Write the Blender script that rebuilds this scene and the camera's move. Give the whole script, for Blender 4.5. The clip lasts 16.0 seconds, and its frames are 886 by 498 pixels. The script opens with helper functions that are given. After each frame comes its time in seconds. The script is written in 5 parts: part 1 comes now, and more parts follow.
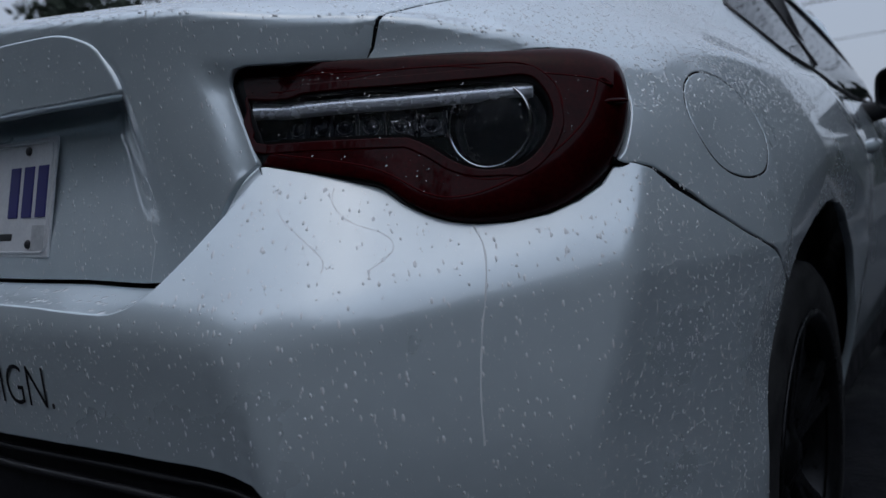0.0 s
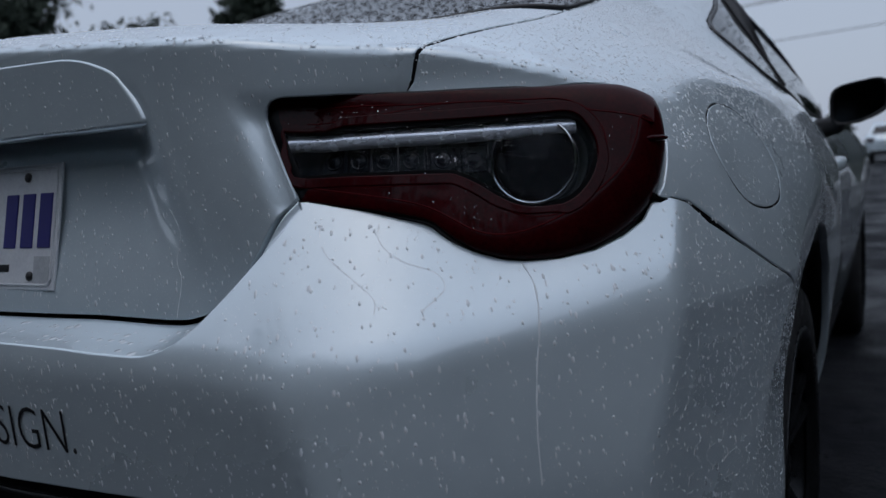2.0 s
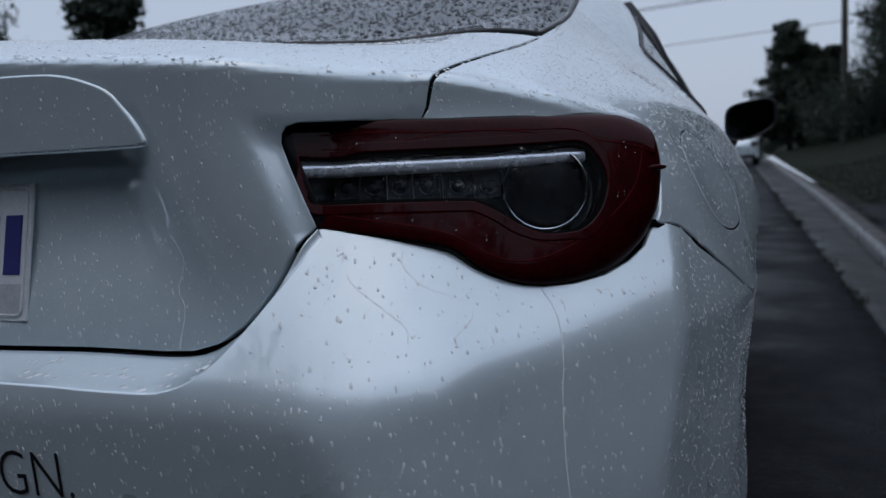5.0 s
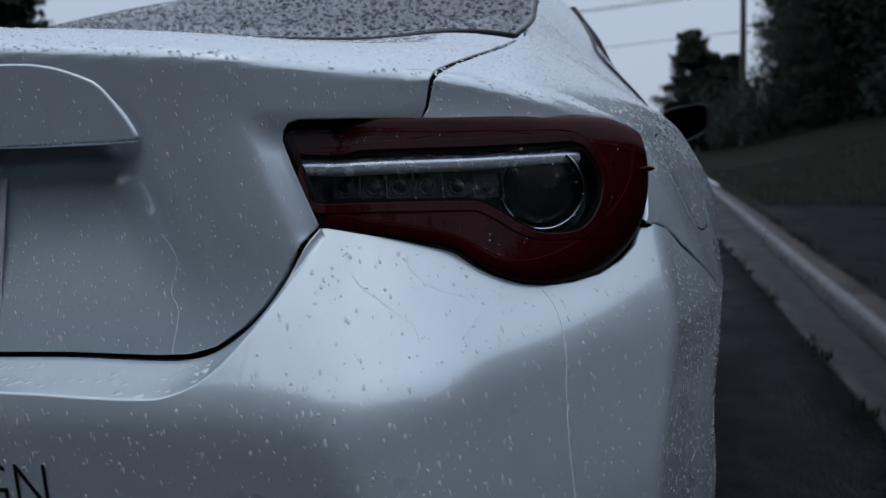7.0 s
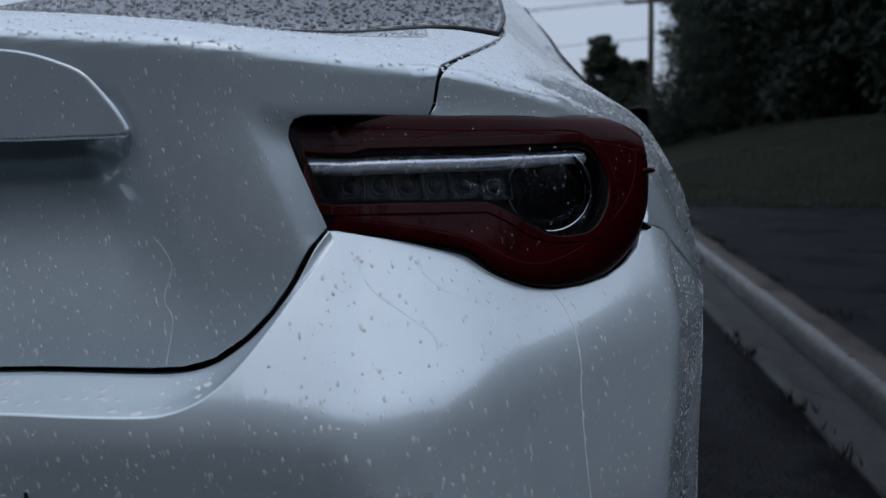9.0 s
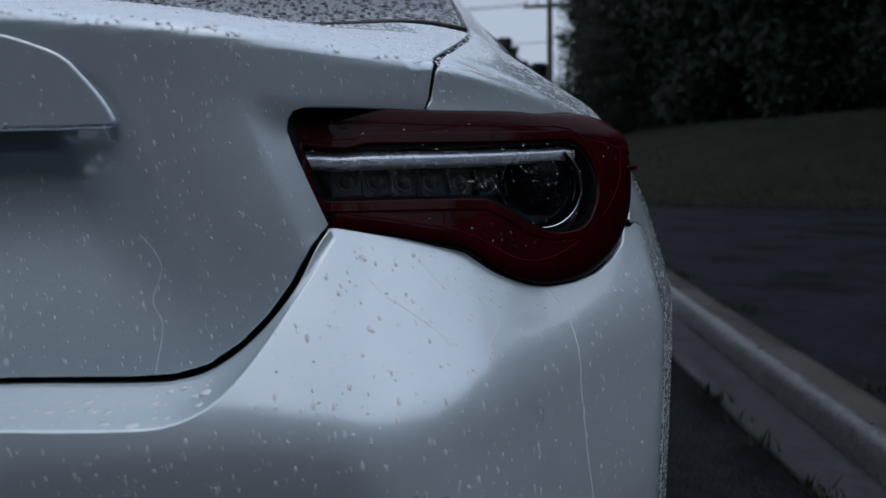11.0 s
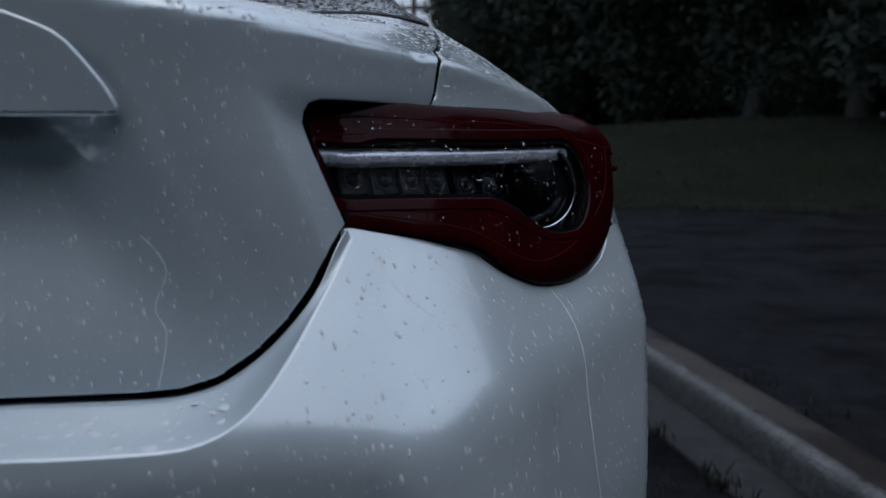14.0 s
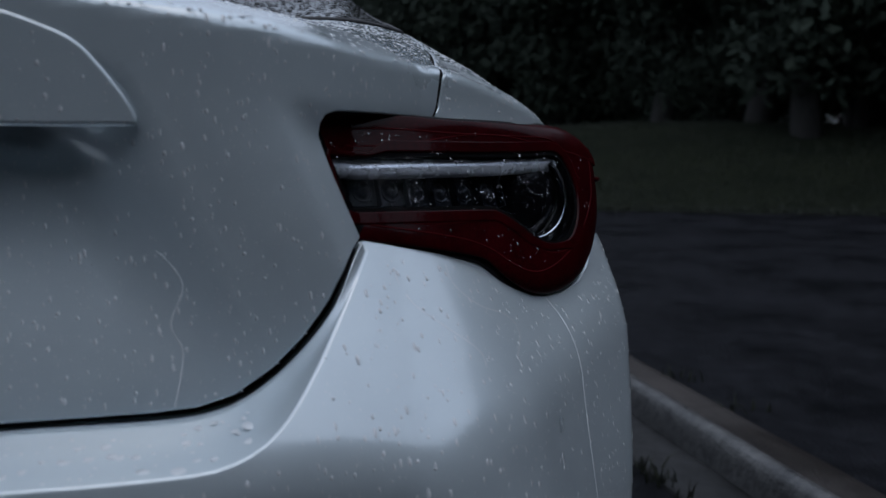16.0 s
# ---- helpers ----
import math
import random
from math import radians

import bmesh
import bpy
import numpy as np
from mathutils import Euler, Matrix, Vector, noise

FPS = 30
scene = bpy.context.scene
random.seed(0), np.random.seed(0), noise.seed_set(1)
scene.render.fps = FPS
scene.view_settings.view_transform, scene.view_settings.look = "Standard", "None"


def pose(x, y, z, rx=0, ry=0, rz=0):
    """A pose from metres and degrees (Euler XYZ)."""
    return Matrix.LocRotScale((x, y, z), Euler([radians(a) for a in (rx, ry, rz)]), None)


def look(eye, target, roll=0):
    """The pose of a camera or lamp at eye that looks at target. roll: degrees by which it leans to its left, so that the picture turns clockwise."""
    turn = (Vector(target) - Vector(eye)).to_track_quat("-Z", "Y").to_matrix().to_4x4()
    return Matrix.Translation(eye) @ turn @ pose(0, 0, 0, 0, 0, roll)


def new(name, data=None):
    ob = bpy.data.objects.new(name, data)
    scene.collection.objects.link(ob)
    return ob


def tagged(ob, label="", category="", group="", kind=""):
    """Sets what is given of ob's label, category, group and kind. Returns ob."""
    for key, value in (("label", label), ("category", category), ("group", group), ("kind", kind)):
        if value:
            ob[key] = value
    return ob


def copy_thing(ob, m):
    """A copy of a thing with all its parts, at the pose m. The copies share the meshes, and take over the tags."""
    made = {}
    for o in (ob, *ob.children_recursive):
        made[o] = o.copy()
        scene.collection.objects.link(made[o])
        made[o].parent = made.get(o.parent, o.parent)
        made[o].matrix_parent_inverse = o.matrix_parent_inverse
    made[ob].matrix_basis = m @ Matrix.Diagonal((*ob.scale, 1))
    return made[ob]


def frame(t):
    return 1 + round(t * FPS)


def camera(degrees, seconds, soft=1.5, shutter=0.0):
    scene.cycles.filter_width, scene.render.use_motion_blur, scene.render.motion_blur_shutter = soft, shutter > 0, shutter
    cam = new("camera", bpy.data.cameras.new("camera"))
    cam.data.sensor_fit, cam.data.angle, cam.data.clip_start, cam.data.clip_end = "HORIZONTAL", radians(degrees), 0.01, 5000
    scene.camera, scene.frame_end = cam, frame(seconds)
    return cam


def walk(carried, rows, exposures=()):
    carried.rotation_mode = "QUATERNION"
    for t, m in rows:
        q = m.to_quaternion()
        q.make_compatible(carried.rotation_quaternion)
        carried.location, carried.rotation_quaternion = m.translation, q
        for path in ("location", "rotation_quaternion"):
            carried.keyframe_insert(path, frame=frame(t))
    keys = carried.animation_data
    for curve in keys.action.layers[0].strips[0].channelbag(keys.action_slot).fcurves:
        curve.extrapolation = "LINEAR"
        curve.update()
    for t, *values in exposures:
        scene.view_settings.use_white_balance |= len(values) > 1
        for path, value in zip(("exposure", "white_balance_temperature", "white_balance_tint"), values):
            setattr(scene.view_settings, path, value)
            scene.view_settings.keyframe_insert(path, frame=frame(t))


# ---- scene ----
cam = camera(58.5, 16.0)
cam.data.dof.use_dof, cam.data.dof.focus_distance, cam.data.dof.aperture_fstop = True, 0.88, 5.6
METRES, TILT, LEAN, TURN = 0.785, -5.292, 4.072, 35.072
EYE = (1.1084, -0.4289, 0.7953)
ROWS = [
    (0.0, 0.0, 0.0, 0.0, 0.0, -0.0, -0.0),
    (0.5, -0.0398, 0.0003, 0.007, -1.33, -0.07, 0.02),
    (1.0, -0.0773, 0.0025, 0.0174, -2.58, -0.13, 0.06),
    (1.5, -0.1126, 0.0081, 0.03, -3.86, -0.09, 0.21),
    (2.0, -0.1469, 0.0134, 0.0489, -5.15, -0.16, 0.31),
    (2.5, -0.1812, 0.0204, 0.0626, -6.59, -0.21, 0.35),
    (3.0, -0.215, 0.0272, 0.0715, -8.19, -0.18, 0.46),
    (3.5, -0.2474, 0.0321, 0.0775, -9.84, -0.19, 0.48),
    (4.0, -0.2805, 0.034, 0.0807, -11.57, -0.23, 0.51),
    (6.5, -0.4223, 0.0543, 0.0868, -19.57, -0.33, 0.76),
    (7.0, -0.4486, 0.0709, 0.0857, -21.15, -0.35, 0.67),
    (7.5, -0.4744, 0.0897, 0.0849, -22.74, -0.36, 0.66),
    (8.0, -0.4978, 0.1099, 0.0872, -24.29, -0.4, 0.64),
    (8.5, -0.5191, 0.1337, 0.0905, -25.82, -0.43, 0.72),
    (9.0, -0.5418, 0.1553, 0.0909, -27.34, -0.43, 0.74),
    (9.5, -0.5648, 0.1728, 0.0899, -28.95, -0.46, 0.8),
    (10.0, -0.5878, 0.1915, 0.0884, -30.73, -0.47, 0.99),
    (12.5, -0.6926, 0.3024, 0.0916, -39.75, -0.62, 1.05),
    (13.0, -0.7118, 0.3249, 0.0921, -41.36, -0.68, 1.1),
    (13.5, -0.7287, 0.347, 0.0915, -42.89, -0.69, 1.19),
    (14.0, -0.7448, 0.3677, 0.0931, -44.38, -0.72, 1.25),
    (14.5, -0.7621, 0.3883, 0.0963, -45.95, -0.77, 1.23),
    (15.0, -0.7812, 0.407, 0.1007, -47.5, -0.82, 1.33),
    (15.5, -0.8004, 0.425, 0.1051, -49.07, -0.86, 1.32),
    (16.0, -0.8195, 0.4423, 0.1094, -50.63, -0.89, 1.32),
]
walk(cam, [(t, pose(*EYE, TILT, LEAN, TURN) @ pose(METRES * x, METRES * y, METRES * z, 90 + pitch, roll, yaw)) for t, x, y, z, yaw, pitch, roll in ROWS], ((0.0, -0.6), (3.0, -0.45), (7.0, -0.35), (16.0, -0.5)))

# ---- world and light: rain, a closed grey-blue sky, brightest overhead ----
world = bpy.data.worlds.new("overcast")
scene.world = world
world.use_nodes = True
wn, wl = world.node_tree.nodes, world.node_tree.links
wn.clear()
sky = wn.new("ShaderNodeTexSky")
sky.sky_type, sky.sun_disc = "NISHITA", False
sky.sun_elevation, sky.sun_rotation = radians(75), radians(170)
sky.air_density, sky.dust_density, sky.ozone_density = 1.0, 4.0, 2.0
cloud = wn.new("ShaderNodeMix")
cloud.data_type = "RGBA"
cloud.inputs["Factor"].default_value = 0.8
cloud.inputs["B"].default_value = (4.2, 4.85, 6.05, 1)
wbg, wout = wn.new("ShaderNodeBackground"), wn.new("ShaderNodeOutputWorld")
wbg.inputs["Strength"].default_value = 0.09
up, rise_of, veil, bright = wn.new("ShaderNodeTexCoord"), wn.new("ShaderNodeSeparateXYZ"), wn.new("ShaderNodeMapRange"), wn.new("ShaderNodeVectorMath")
veil.interpolation_type = "SMOOTHSTEP"
veil.inputs["From Min"].default_value, veil.inputs["From Max"].default_value = 0.30, 0.85
veil.inputs["To Min"].default_value, veil.inputs["To Max"].default_value = 1.7, 2.5
bright.operation = "SCALE"
wl.new(up.outputs["Generated"], rise_of.inputs["Vector"])
wl.new(rise_of.outputs["Z"], veil.inputs["Value"])
wl.new(veil.outputs["Result"], bright.inputs["Scale"])
wl.new(sky.outputs["Color"], cloud.inputs["A"])
wl.new(cloud.outputs["Result"], bright.inputs[0])
wl.new(bright.outputs["Vector"], wbg.inputs["Color"])
wl.new(wbg.outputs["Background"], wout.inputs["Surface"])
sun = new("sun", bpy.data.lights.new("sun", "SUN"))
sun.data.energy, sun.data.angle, sun.data.color = 0.5, radians(110), (0.80, 0.91, 1.08)
sun.matrix_world = look((0, 0, 30), (0, 6, 0))


# ---- materials ----
def material(name, color, rough=0.5, metal=0.0, **more):
    m = bpy.data.materials.new(name)
    m.use_nodes = True
    b = m.node_tree.nodes["Principled BSDF"]
    b.inputs["Base Color"].default_value = (*color, 1)
    b.inputs["Roughness"].default_value, b.inputs["Metallic"].default_value = rough, metal
    for key, value in more.items():
        b.inputs[key.replace("_", " ")].default_value = value
    return m


def mottle(m, low, high, scale, rough=None, bump=0.0, bump_scale=None, detail=6.0, stretch=(1, 1, 1)):
    """Noise between two colours, at two scales; optional noise in roughness and relief."""
    n, l = m.node_tree.nodes, m.node_tree.links
    b = n["Principled BSDF"]
    co, mp = n.new("ShaderNodeTexCoord"), n.new("ShaderNodeMapping")
    mp.inputs["Scale"].default_value = stretch
    l.new(co.outputs["Object"], mp.inputs["Vector"])
    big, fine, add, ramp = n.new("ShaderNodeTexNoise"), n.new("ShaderNodeTexNoise"), n.new("ShaderNodeMath"), n.new("ShaderNodeValToRGB")
    for t, s in ((big, scale), (fine, scale * 9)):
        t.inputs["Scale"].default_value, t.inputs["Detail"].default_value = s, detail
        l.new(mp.outputs["Vector"], t.inputs["Vector"])
    add.operation = "MULTIPLY_ADD"
    l.new(fine.outputs["Fac"], add.inputs[0])
    add.inputs[1].default_value = 0.5
    half = n.new("ShaderNodeMath")
    half.operation = "MULTIPLY"
    half.inputs[1].default_value = 0.5
    l.new(big.outputs["Fac"], half.inputs[0])
    l.new(half.outputs[0], add.inputs[2])
    ramp.color_ramp.elements[0].position, ramp.color_ramp.elements[1].position = 0.36, 0.64
    ramp.color_ramp.elements[0].color, ramp.color_ramp.elements[1].color = (*low, 1), (*high, 1)
    l.new(add.outputs[0], ramp.inputs["Fac"])
    l.new(ramp.outputs["Color"], b.inputs["Base Color"])
    if rough:
        mr = n.new("ShaderNodeMapRange")
        mr.inputs["From Min"].default_value, mr.inputs["From Max"].default_value = 0.35, 0.65
        mr.inputs["To Min"].default_value, mr.inputs["To Max"].default_value = rough
        l.new(big.outputs["Fac"], mr.inputs["Value"])
        l.new(mr.outputs["Result"], b.inputs["Roughness"])
    if bump:
        tex, bp = n.new("ShaderNodeTexNoise"), n.new("ShaderNodeBump")
        tex.inputs["Scale"].default_value, tex.inputs["Detail"].default_value = bump_scale or scale * 20, 4
        l.new(co.outputs["Object"], tex.inputs["Vector"])
        bp.inputs["Distance"].default_value = bump
        l.new(tex.outputs["Fac"], bp.inputs["Height"])
        l.new(bp.outputs["Normal"], b.inputs["Normal"])
    return m


PAINT = mottle(material("pearl_white_paint", (0.78, 0.79, 0.80), 0.35, 0.3, Coat_Weight=1.0, Coat_Roughness=0.03, Coat_IOR=1.8), (0.61, 0.70, 0.75), (0.66, 0.75, 0.795), 3.0, rough=(0.26, 0.34))
GLOSS_BLACK = mottle(material("gloss_black", (0.004, 0.004, 0.005), 0.25, Specular_IOR_Level=0.08), (0.003, 0.003, 0.004), (0.006, 0.006, 0.007), 20, rough=(0.15, 0.35))
GRASS = mottle(material("grass_blades", (0.02, 0.03, 0.012), 0.7), (0.009, 0.013, 0.007), (0.022, 0.028, 0.014), 2.0)
BLACK = mottle(material("black_trim", (0.012, 0.012, 0.014), 0.45), (0.008, 0.008, 0.010), (0.02, 0.02, 0.023), 14, rough=(0.35, 0.6))
RUBBER = mottle(material("rubber", (0.015, 0.015, 0.016), 0.7), (0.009, 0.009, 0.010), (0.022, 0.022, 0.023), 20, rough=(0.5, 0.85))
GLASS = material("tinted_glass", (0.012, 0.013, 0.015), 0.0, Transmission_Weight=1.0, IOR=1.33)
CLEAR = material("clear_lens", (0.80, 0.83, 0.88), 0.0, Transmission_Weight=1.0, IOR=1.09)
RED = mottle(material("red_lens", (0.10, 0.004, 0.006), 0.3, Coat_Weight=0.16, Coat_Roughness=0.03, Specular_IOR_Level=0.03), (0.018, 0.0006, 0.0014), (0.038, 0.0010, 0.0024), 30)
RED_BRIGHT = material("red_light_guide", (0.06, 0.002, 0.0035), 0.6, Specular_IOR_Level=0.05)
# near-black: painted shade inside the shut lines, and the lamp's black bezel
GAP_SHADE_AND_BEZEL = mottle(material("dull_black_rubber", (0.003, 0.003, 0.0035), 0.9, Specular_IOR_Level=0.1), (0.002, 0.002, 0.0025), (0.004, 0.004, 0.0045), 30)
CHROME = mottle(material("chrome", (0.8, 0.81, 0.83), 0.12, 1.0), (0.7, 0.71, 0.73), (0.85, 0.86, 0.88), 40, rough=(0.06, 0.2))
RIM = mottle(material("gunmetal", (0.03, 0.031, 0.035), 0.3, 0.8), (0.012, 0.013, 0.015), (0.028, 0.029, 0.032), 25, rough=(0.2, 0.45))
DARK_MIRROR = material("mirror", (0.04, 0.045, 0.05), 0.12, 1.0)
WATER = material("rainwater", (1.0, 1.0, 1.0), 0.0, Transmission_Weight=1.0, IOR=1.33)
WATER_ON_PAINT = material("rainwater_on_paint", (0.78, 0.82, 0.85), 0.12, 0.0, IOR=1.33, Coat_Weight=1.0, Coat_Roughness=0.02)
WATER_ON_GLASS = material("rainwater_on_dark_glass", (0.012, 0.014, 0.018), 0.03, IOR=1.33)
FROST = mottle(material("frosted_light_bar", (0.8, 0.81, 0.83), 0.25, 0.6), (0.80, 0.82, 0.84), (0.92, 0.93, 0.94), 60, rough=(0.14, 0.30))
SMOKE = mottle(material("smoked_reflector", (0.03, 0.034, 0.04), 0.35, Specular_IOR_Level=0.2), (0.004, 0.005, 0.0075), (0.010, 0.012, 0.016), 60, rough=(0.2, 0.45))
LED_GLASS = mottle(material("led_lens", (0.03, 0.032, 0.036), 0.25, Specular_IOR_Level=0.3), (0.008, 0.009, 0.012), (0.022, 0.024, 0.028), 90, rough=(0.15, 0.35))
WOOD = mottle(material("pole_wood", (0.08, 0.07, 0.06), 0.8), (0.05, 0.045, 0.04), (0.11, 0.095, 0.08), 3, stretch=(1, 1, 0.1))
PLATE = mottle(material("plate_enamel", (0.62, 0.64, 0.66), 0.4), (0.55, 0.57, 0.6), (0.66, 0.68, 0.7), 30)
STICKER = mottle(material("faded_sticker", (0.42, 0.44, 0.46), 0.5), (0.34, 0.36, 0.38), (0.46, 0.48, 0.5), 60)
INK = material("blue_ink", (0.03, 0.03, 0.16), 0.4)
VINYL = material("black_vinyl", (0.01, 0.01, 0.012), 0.35)
ASPHALT = mottle(material("wet_asphalt", (0.04, 0.04, 0.043), 0.35, Specular_IOR_Level=0.07), (0.004, 0.0045, 0.006), (0.017, 0.018, 0.022), 1.6, rough=(0.30, 0.85), bump=0.012, bump_scale=70)
CONCRETE = mottle(material("wet_concrete", (0.08, 0.078, 0.075), 0.5, Specular_IOR_Level=0.2), (0.018, 0.019, 0.020), (0.042, 0.043, 0.045), 2.2, rough=(0.4, 0.8), bump=0.003, bump_scale=120)
KERB = mottle(material("kerb_stone", (0.12, 0.105, 0.095), 0.6), (0.018, 0.015, 0.014), (0.052, 0.044, 0.040), 3.0, rough=(0.35, 0.7), bump=0.004, bump_scale=90)
# paler than the kerb: wear, plus the nose's highlight put into the colour
NOSE = mottle(material("worn_concrete", (0.13, 0.13, 0.13), 0.45), (0.045, 0.046, 0.048), (0.15, 0.15, 0.15), 3.5, rough=(0.25, 0.6), bump=0.004, bump_scale=90)
TURF = mottle(material("turf", (0.03, 0.04, 0.02), 0.9, Specular_IOR_Level=0.1), (0.006, 0.009, 0.005), (0.016, 0.020, 0.011), 1.0, bump=0.02, bump_scale=30)
BARK = mottle(material("bark", (0.05, 0.045, 0.04), 0.85), (0.008, 0.0075, 0.007), (0.024, 0.022, 0.020), 4, bump=0.01, bump_scale=25, stretch=(1, 1, 0.2))
LEAF = mottle(material("foliage", (0.035, 0.05, 0.03), 0.85, Specular_IOR_Level=0.2), (0.024, 0.032, 0.025), (0.050, 0.066, 0.048), 0.8)


# ---- mesh tools ----
def part(name, mesh, mat, parent=None, label=""):
    """Links a bmesh or mesh as one object, under a thing or part where one is given."""
    if isinstance(mesh, bmesh.types.BMesh):
        me = bpy.data.meshes.new(name)
        mesh.to_mesh(me)
        mesh.free()
        mesh = me
    mesh.materials.clear()
    mesh.materials.append(mat)
    ob = new(name, mesh)
    if parent:
        ob.parent = parent
    return tagged(ob, label) if label else ob


def from_arrays(name, verts, faces, normals=None, smooth=True):
    me = bpy.data.meshes.new(name)
    me.from_pydata([tuple(v) for v in verts], [], [tuple(int(i) for i in f) for f in faces])
    me.polygons.foreach_set("use_smooth", [smooth] * len(me.polygons))
    if normals is not None:
        me.normals_split_custom_set_from_vertices([tuple(n) for n in normals])
    me.update()
    return me


def grid_mesh(name, rows, close=False, smooth=True):
    """A skin over rows of points, each row as long as the other."""
    rows = np.asarray(rows, float)
    r, c = rows.shape[:2]
    wrap = c if close else c - 1
    faces = [(i * c + j, i * c + (j + 1) % c, (i + 1) * c + (j + 1) % c, (i + 1) * c + j) for i in range(r - 1) for j in range(wrap)]
    return from_arrays(name, rows.reshape(-1, 3), faces, None, smooth)


def box(bm, x0, x1, y0, y1, z0, z1, bevel=0.0):
    got = bmesh.ops.create_cube(bm, size=1.0, matrix=Matrix.Translation(((x0 + x1) / 2, (y0 + y1) / 2, (z0 + z1) / 2)) @ Matrix.Diagonal((x1 - x0, y1 - y0, z1 - z0, 1)))
    if bevel:
        edges = list({e for v in got["verts"] for e in v.link_edges})
        bmesh.ops.bevel(bm, geom=edges, offset=bevel, segments=2, affect="EDGES", profile=0.5)
    return bm


def tube(name, points, radius, sides=8):
    """A round bar along points; radius a number or one a point."""
    pts = np.asarray(points, float)
    rad = np.broadcast_to(np.asarray(radius, float), (len(pts),))
    rows = []
    for i, p in enumerate(pts):
        d = Vector(pts[min(i + 1, len(pts) - 1)] - pts[max(i - 1, 0)]).normalized()
        a = d.orthogonal().normalized() if abs(d.z) > 0.9 else d.cross(Vector((0, 0, 1))).normalized()
        b = d.cross(a)
        rows.append([Vector(p) + (a * math.cos(t) + b * math.sin(t)) * rad[i] for t in np.linspace(0, 2 * math.pi, sides, endpoint=False)])
    return grid_mesh(name, rows, True)


def spline(points, n):
    """n points evenly along a smooth curve through the given ones."""
    p = np.asarray(points, float)
    q = np.vstack([2 * p[0] - p[1], p, 2 * p[-1] - p[-2]])
    out = []
    for i in range(1, len(q) - 2):
        t = np.linspace(0, 1, 12, endpoint=False)[:, None]
        a, b, c, d = q[i - 1], q[i], q[i + 1], q[i + 2]
        out.append(0.5 * (2 * b + (c - a) * t + (2 * a - 5 * b + 4 * c - d) * t * t + (3 * b - a - 3 * c + d) * t ** 3))
    out = np.vstack(out + [p[-1:]])
    s = np.r_[0, np.cumsum(np.linalg.norm(np.diff(out, axis=0), axis=1))]
    return np.column_stack([np.interp(np.linspace(0, s[-1], n), s, out[:, k]) for k in range(out.shape[1])])


# ---- the car's shape: smooth unions of leaning planes; negative is inside ----
def smax(a, b, k):
    h = np.maximum(k - np.abs(a - b), 0)
    return np.maximum(a, b) + h * h / (4 * k)


def smin(a, b, k):
    return -smax(-a, -b, k)


def ease(a, b, x):
    t = np.clip((x - a) / (b - a), 0, 1)
    return t * t * (3 - 2 * t)


AXLE_Y, AXLE_Z, TYRE_R, ARCH_R = 0.865, 0.315, 0.315, 0.40


def flank(x, y, z):
    """The side skin: barrelled, drawn in towards the tail and the glass, flared round the wheel."""
    half = 0.897 - 0.366 * np.maximum(0.6 - y, 0) ** 1.5 - 0.045 * ease(1.15, 1.65, y) + 0.02 * ease(2.3, 3.2, y) - 0.5 * np.maximum(y - 3.5, 0) ** 2
    up, low = np.maximum(z - 0.69, 0), np.maximum(0.62 - z, 0)
    half = half - 0.2 * up - 1.0 * up * up - (0.10 * low + 0.25 * low * low) * (0.2 + 0.8 * ease(0.50, 0.64, y)) - 0.010 * (1 - ease(0.32, 0.46, y))
    r = np.hypot(y - AXLE_Y, z - AXLE_Z)
    half = half - 0.16 * np.maximum(0.475 - r, 0) * ease(0.42, 0.62, z)
    half = half + ease(0.48, 0.80, y) * (0.010 + 0.033 * ease(0.66, 0.82, z)) * (1 - ease(0.94, 1.0, z))
    return (x - half) * 0.96


def tail_low(x, y, z):
    """The bumper: a bowed rear, a corner cut at 46 degrees, a sloping shoulder under the lamp."""
    rear = -0.006 + 0.165 * x * x - y
    corner = 0.73 * (x - 0.620) - 0.684 * (y - 0.086) - 0.014 * ease(0.66, 0.88, x)
    base = smax(rear, corner, 0.05)
    hinge = 0.652 + 0.22 * np.maximum(x - 0.52, 0) + 0.018 * (1 - ease(0.42, 0.55, x))
    bend = np.interp(x, (0.0, 0.2, 0.3, 0.37, 0.465, 0.50, 0.52, 0.543, 0.575), (0.668, 0.667, 0.665, 0.662, 0.650, 0.642, 0.628, 0.605, 0.53))
    tuck = -0.035 + 0.055 * ease(0.50, 0.58, x)
    lean = 0.21
    ref = 0.668 + 0.012 * ease(0.45, 0.72, x)
    base = base - 0.010 * (1 - ease(0.38, 0.6, x))
    low = smax(base + lean * (z - ref), base + lean * (bend - ref) + tuck * (z - bend), 0.006)
    low = smax(low, base + lean * (bend - ref) + tuck * (0.40 - bend) - 0.10 * (z - 0.40), 0.04)
    slope = 0.40 + 0.24 * ease(0.26, 0.42, x) - 0.09 * ease(0.68, 0.80, x)
    shoulder = (base + slope * (z - hinge) + lean * (hinge - ref)) * 0.9
    return smax(smax(low, shoulder, 0.010), flank(x, y, z), 0.007)


def tail_corner(x, y, z, reach=0.19):
    lean = 0.295 * (z - 0.795) - 0.25 * smax(z - 0.92, 0 * z, 0.02)
    return 0.62 * (x - 0.589) - 0.727 * (y - 0.171) + lean - 0.014 + 1.3 * np.clip(x - 0.68, -reach, 0.2) ** 2


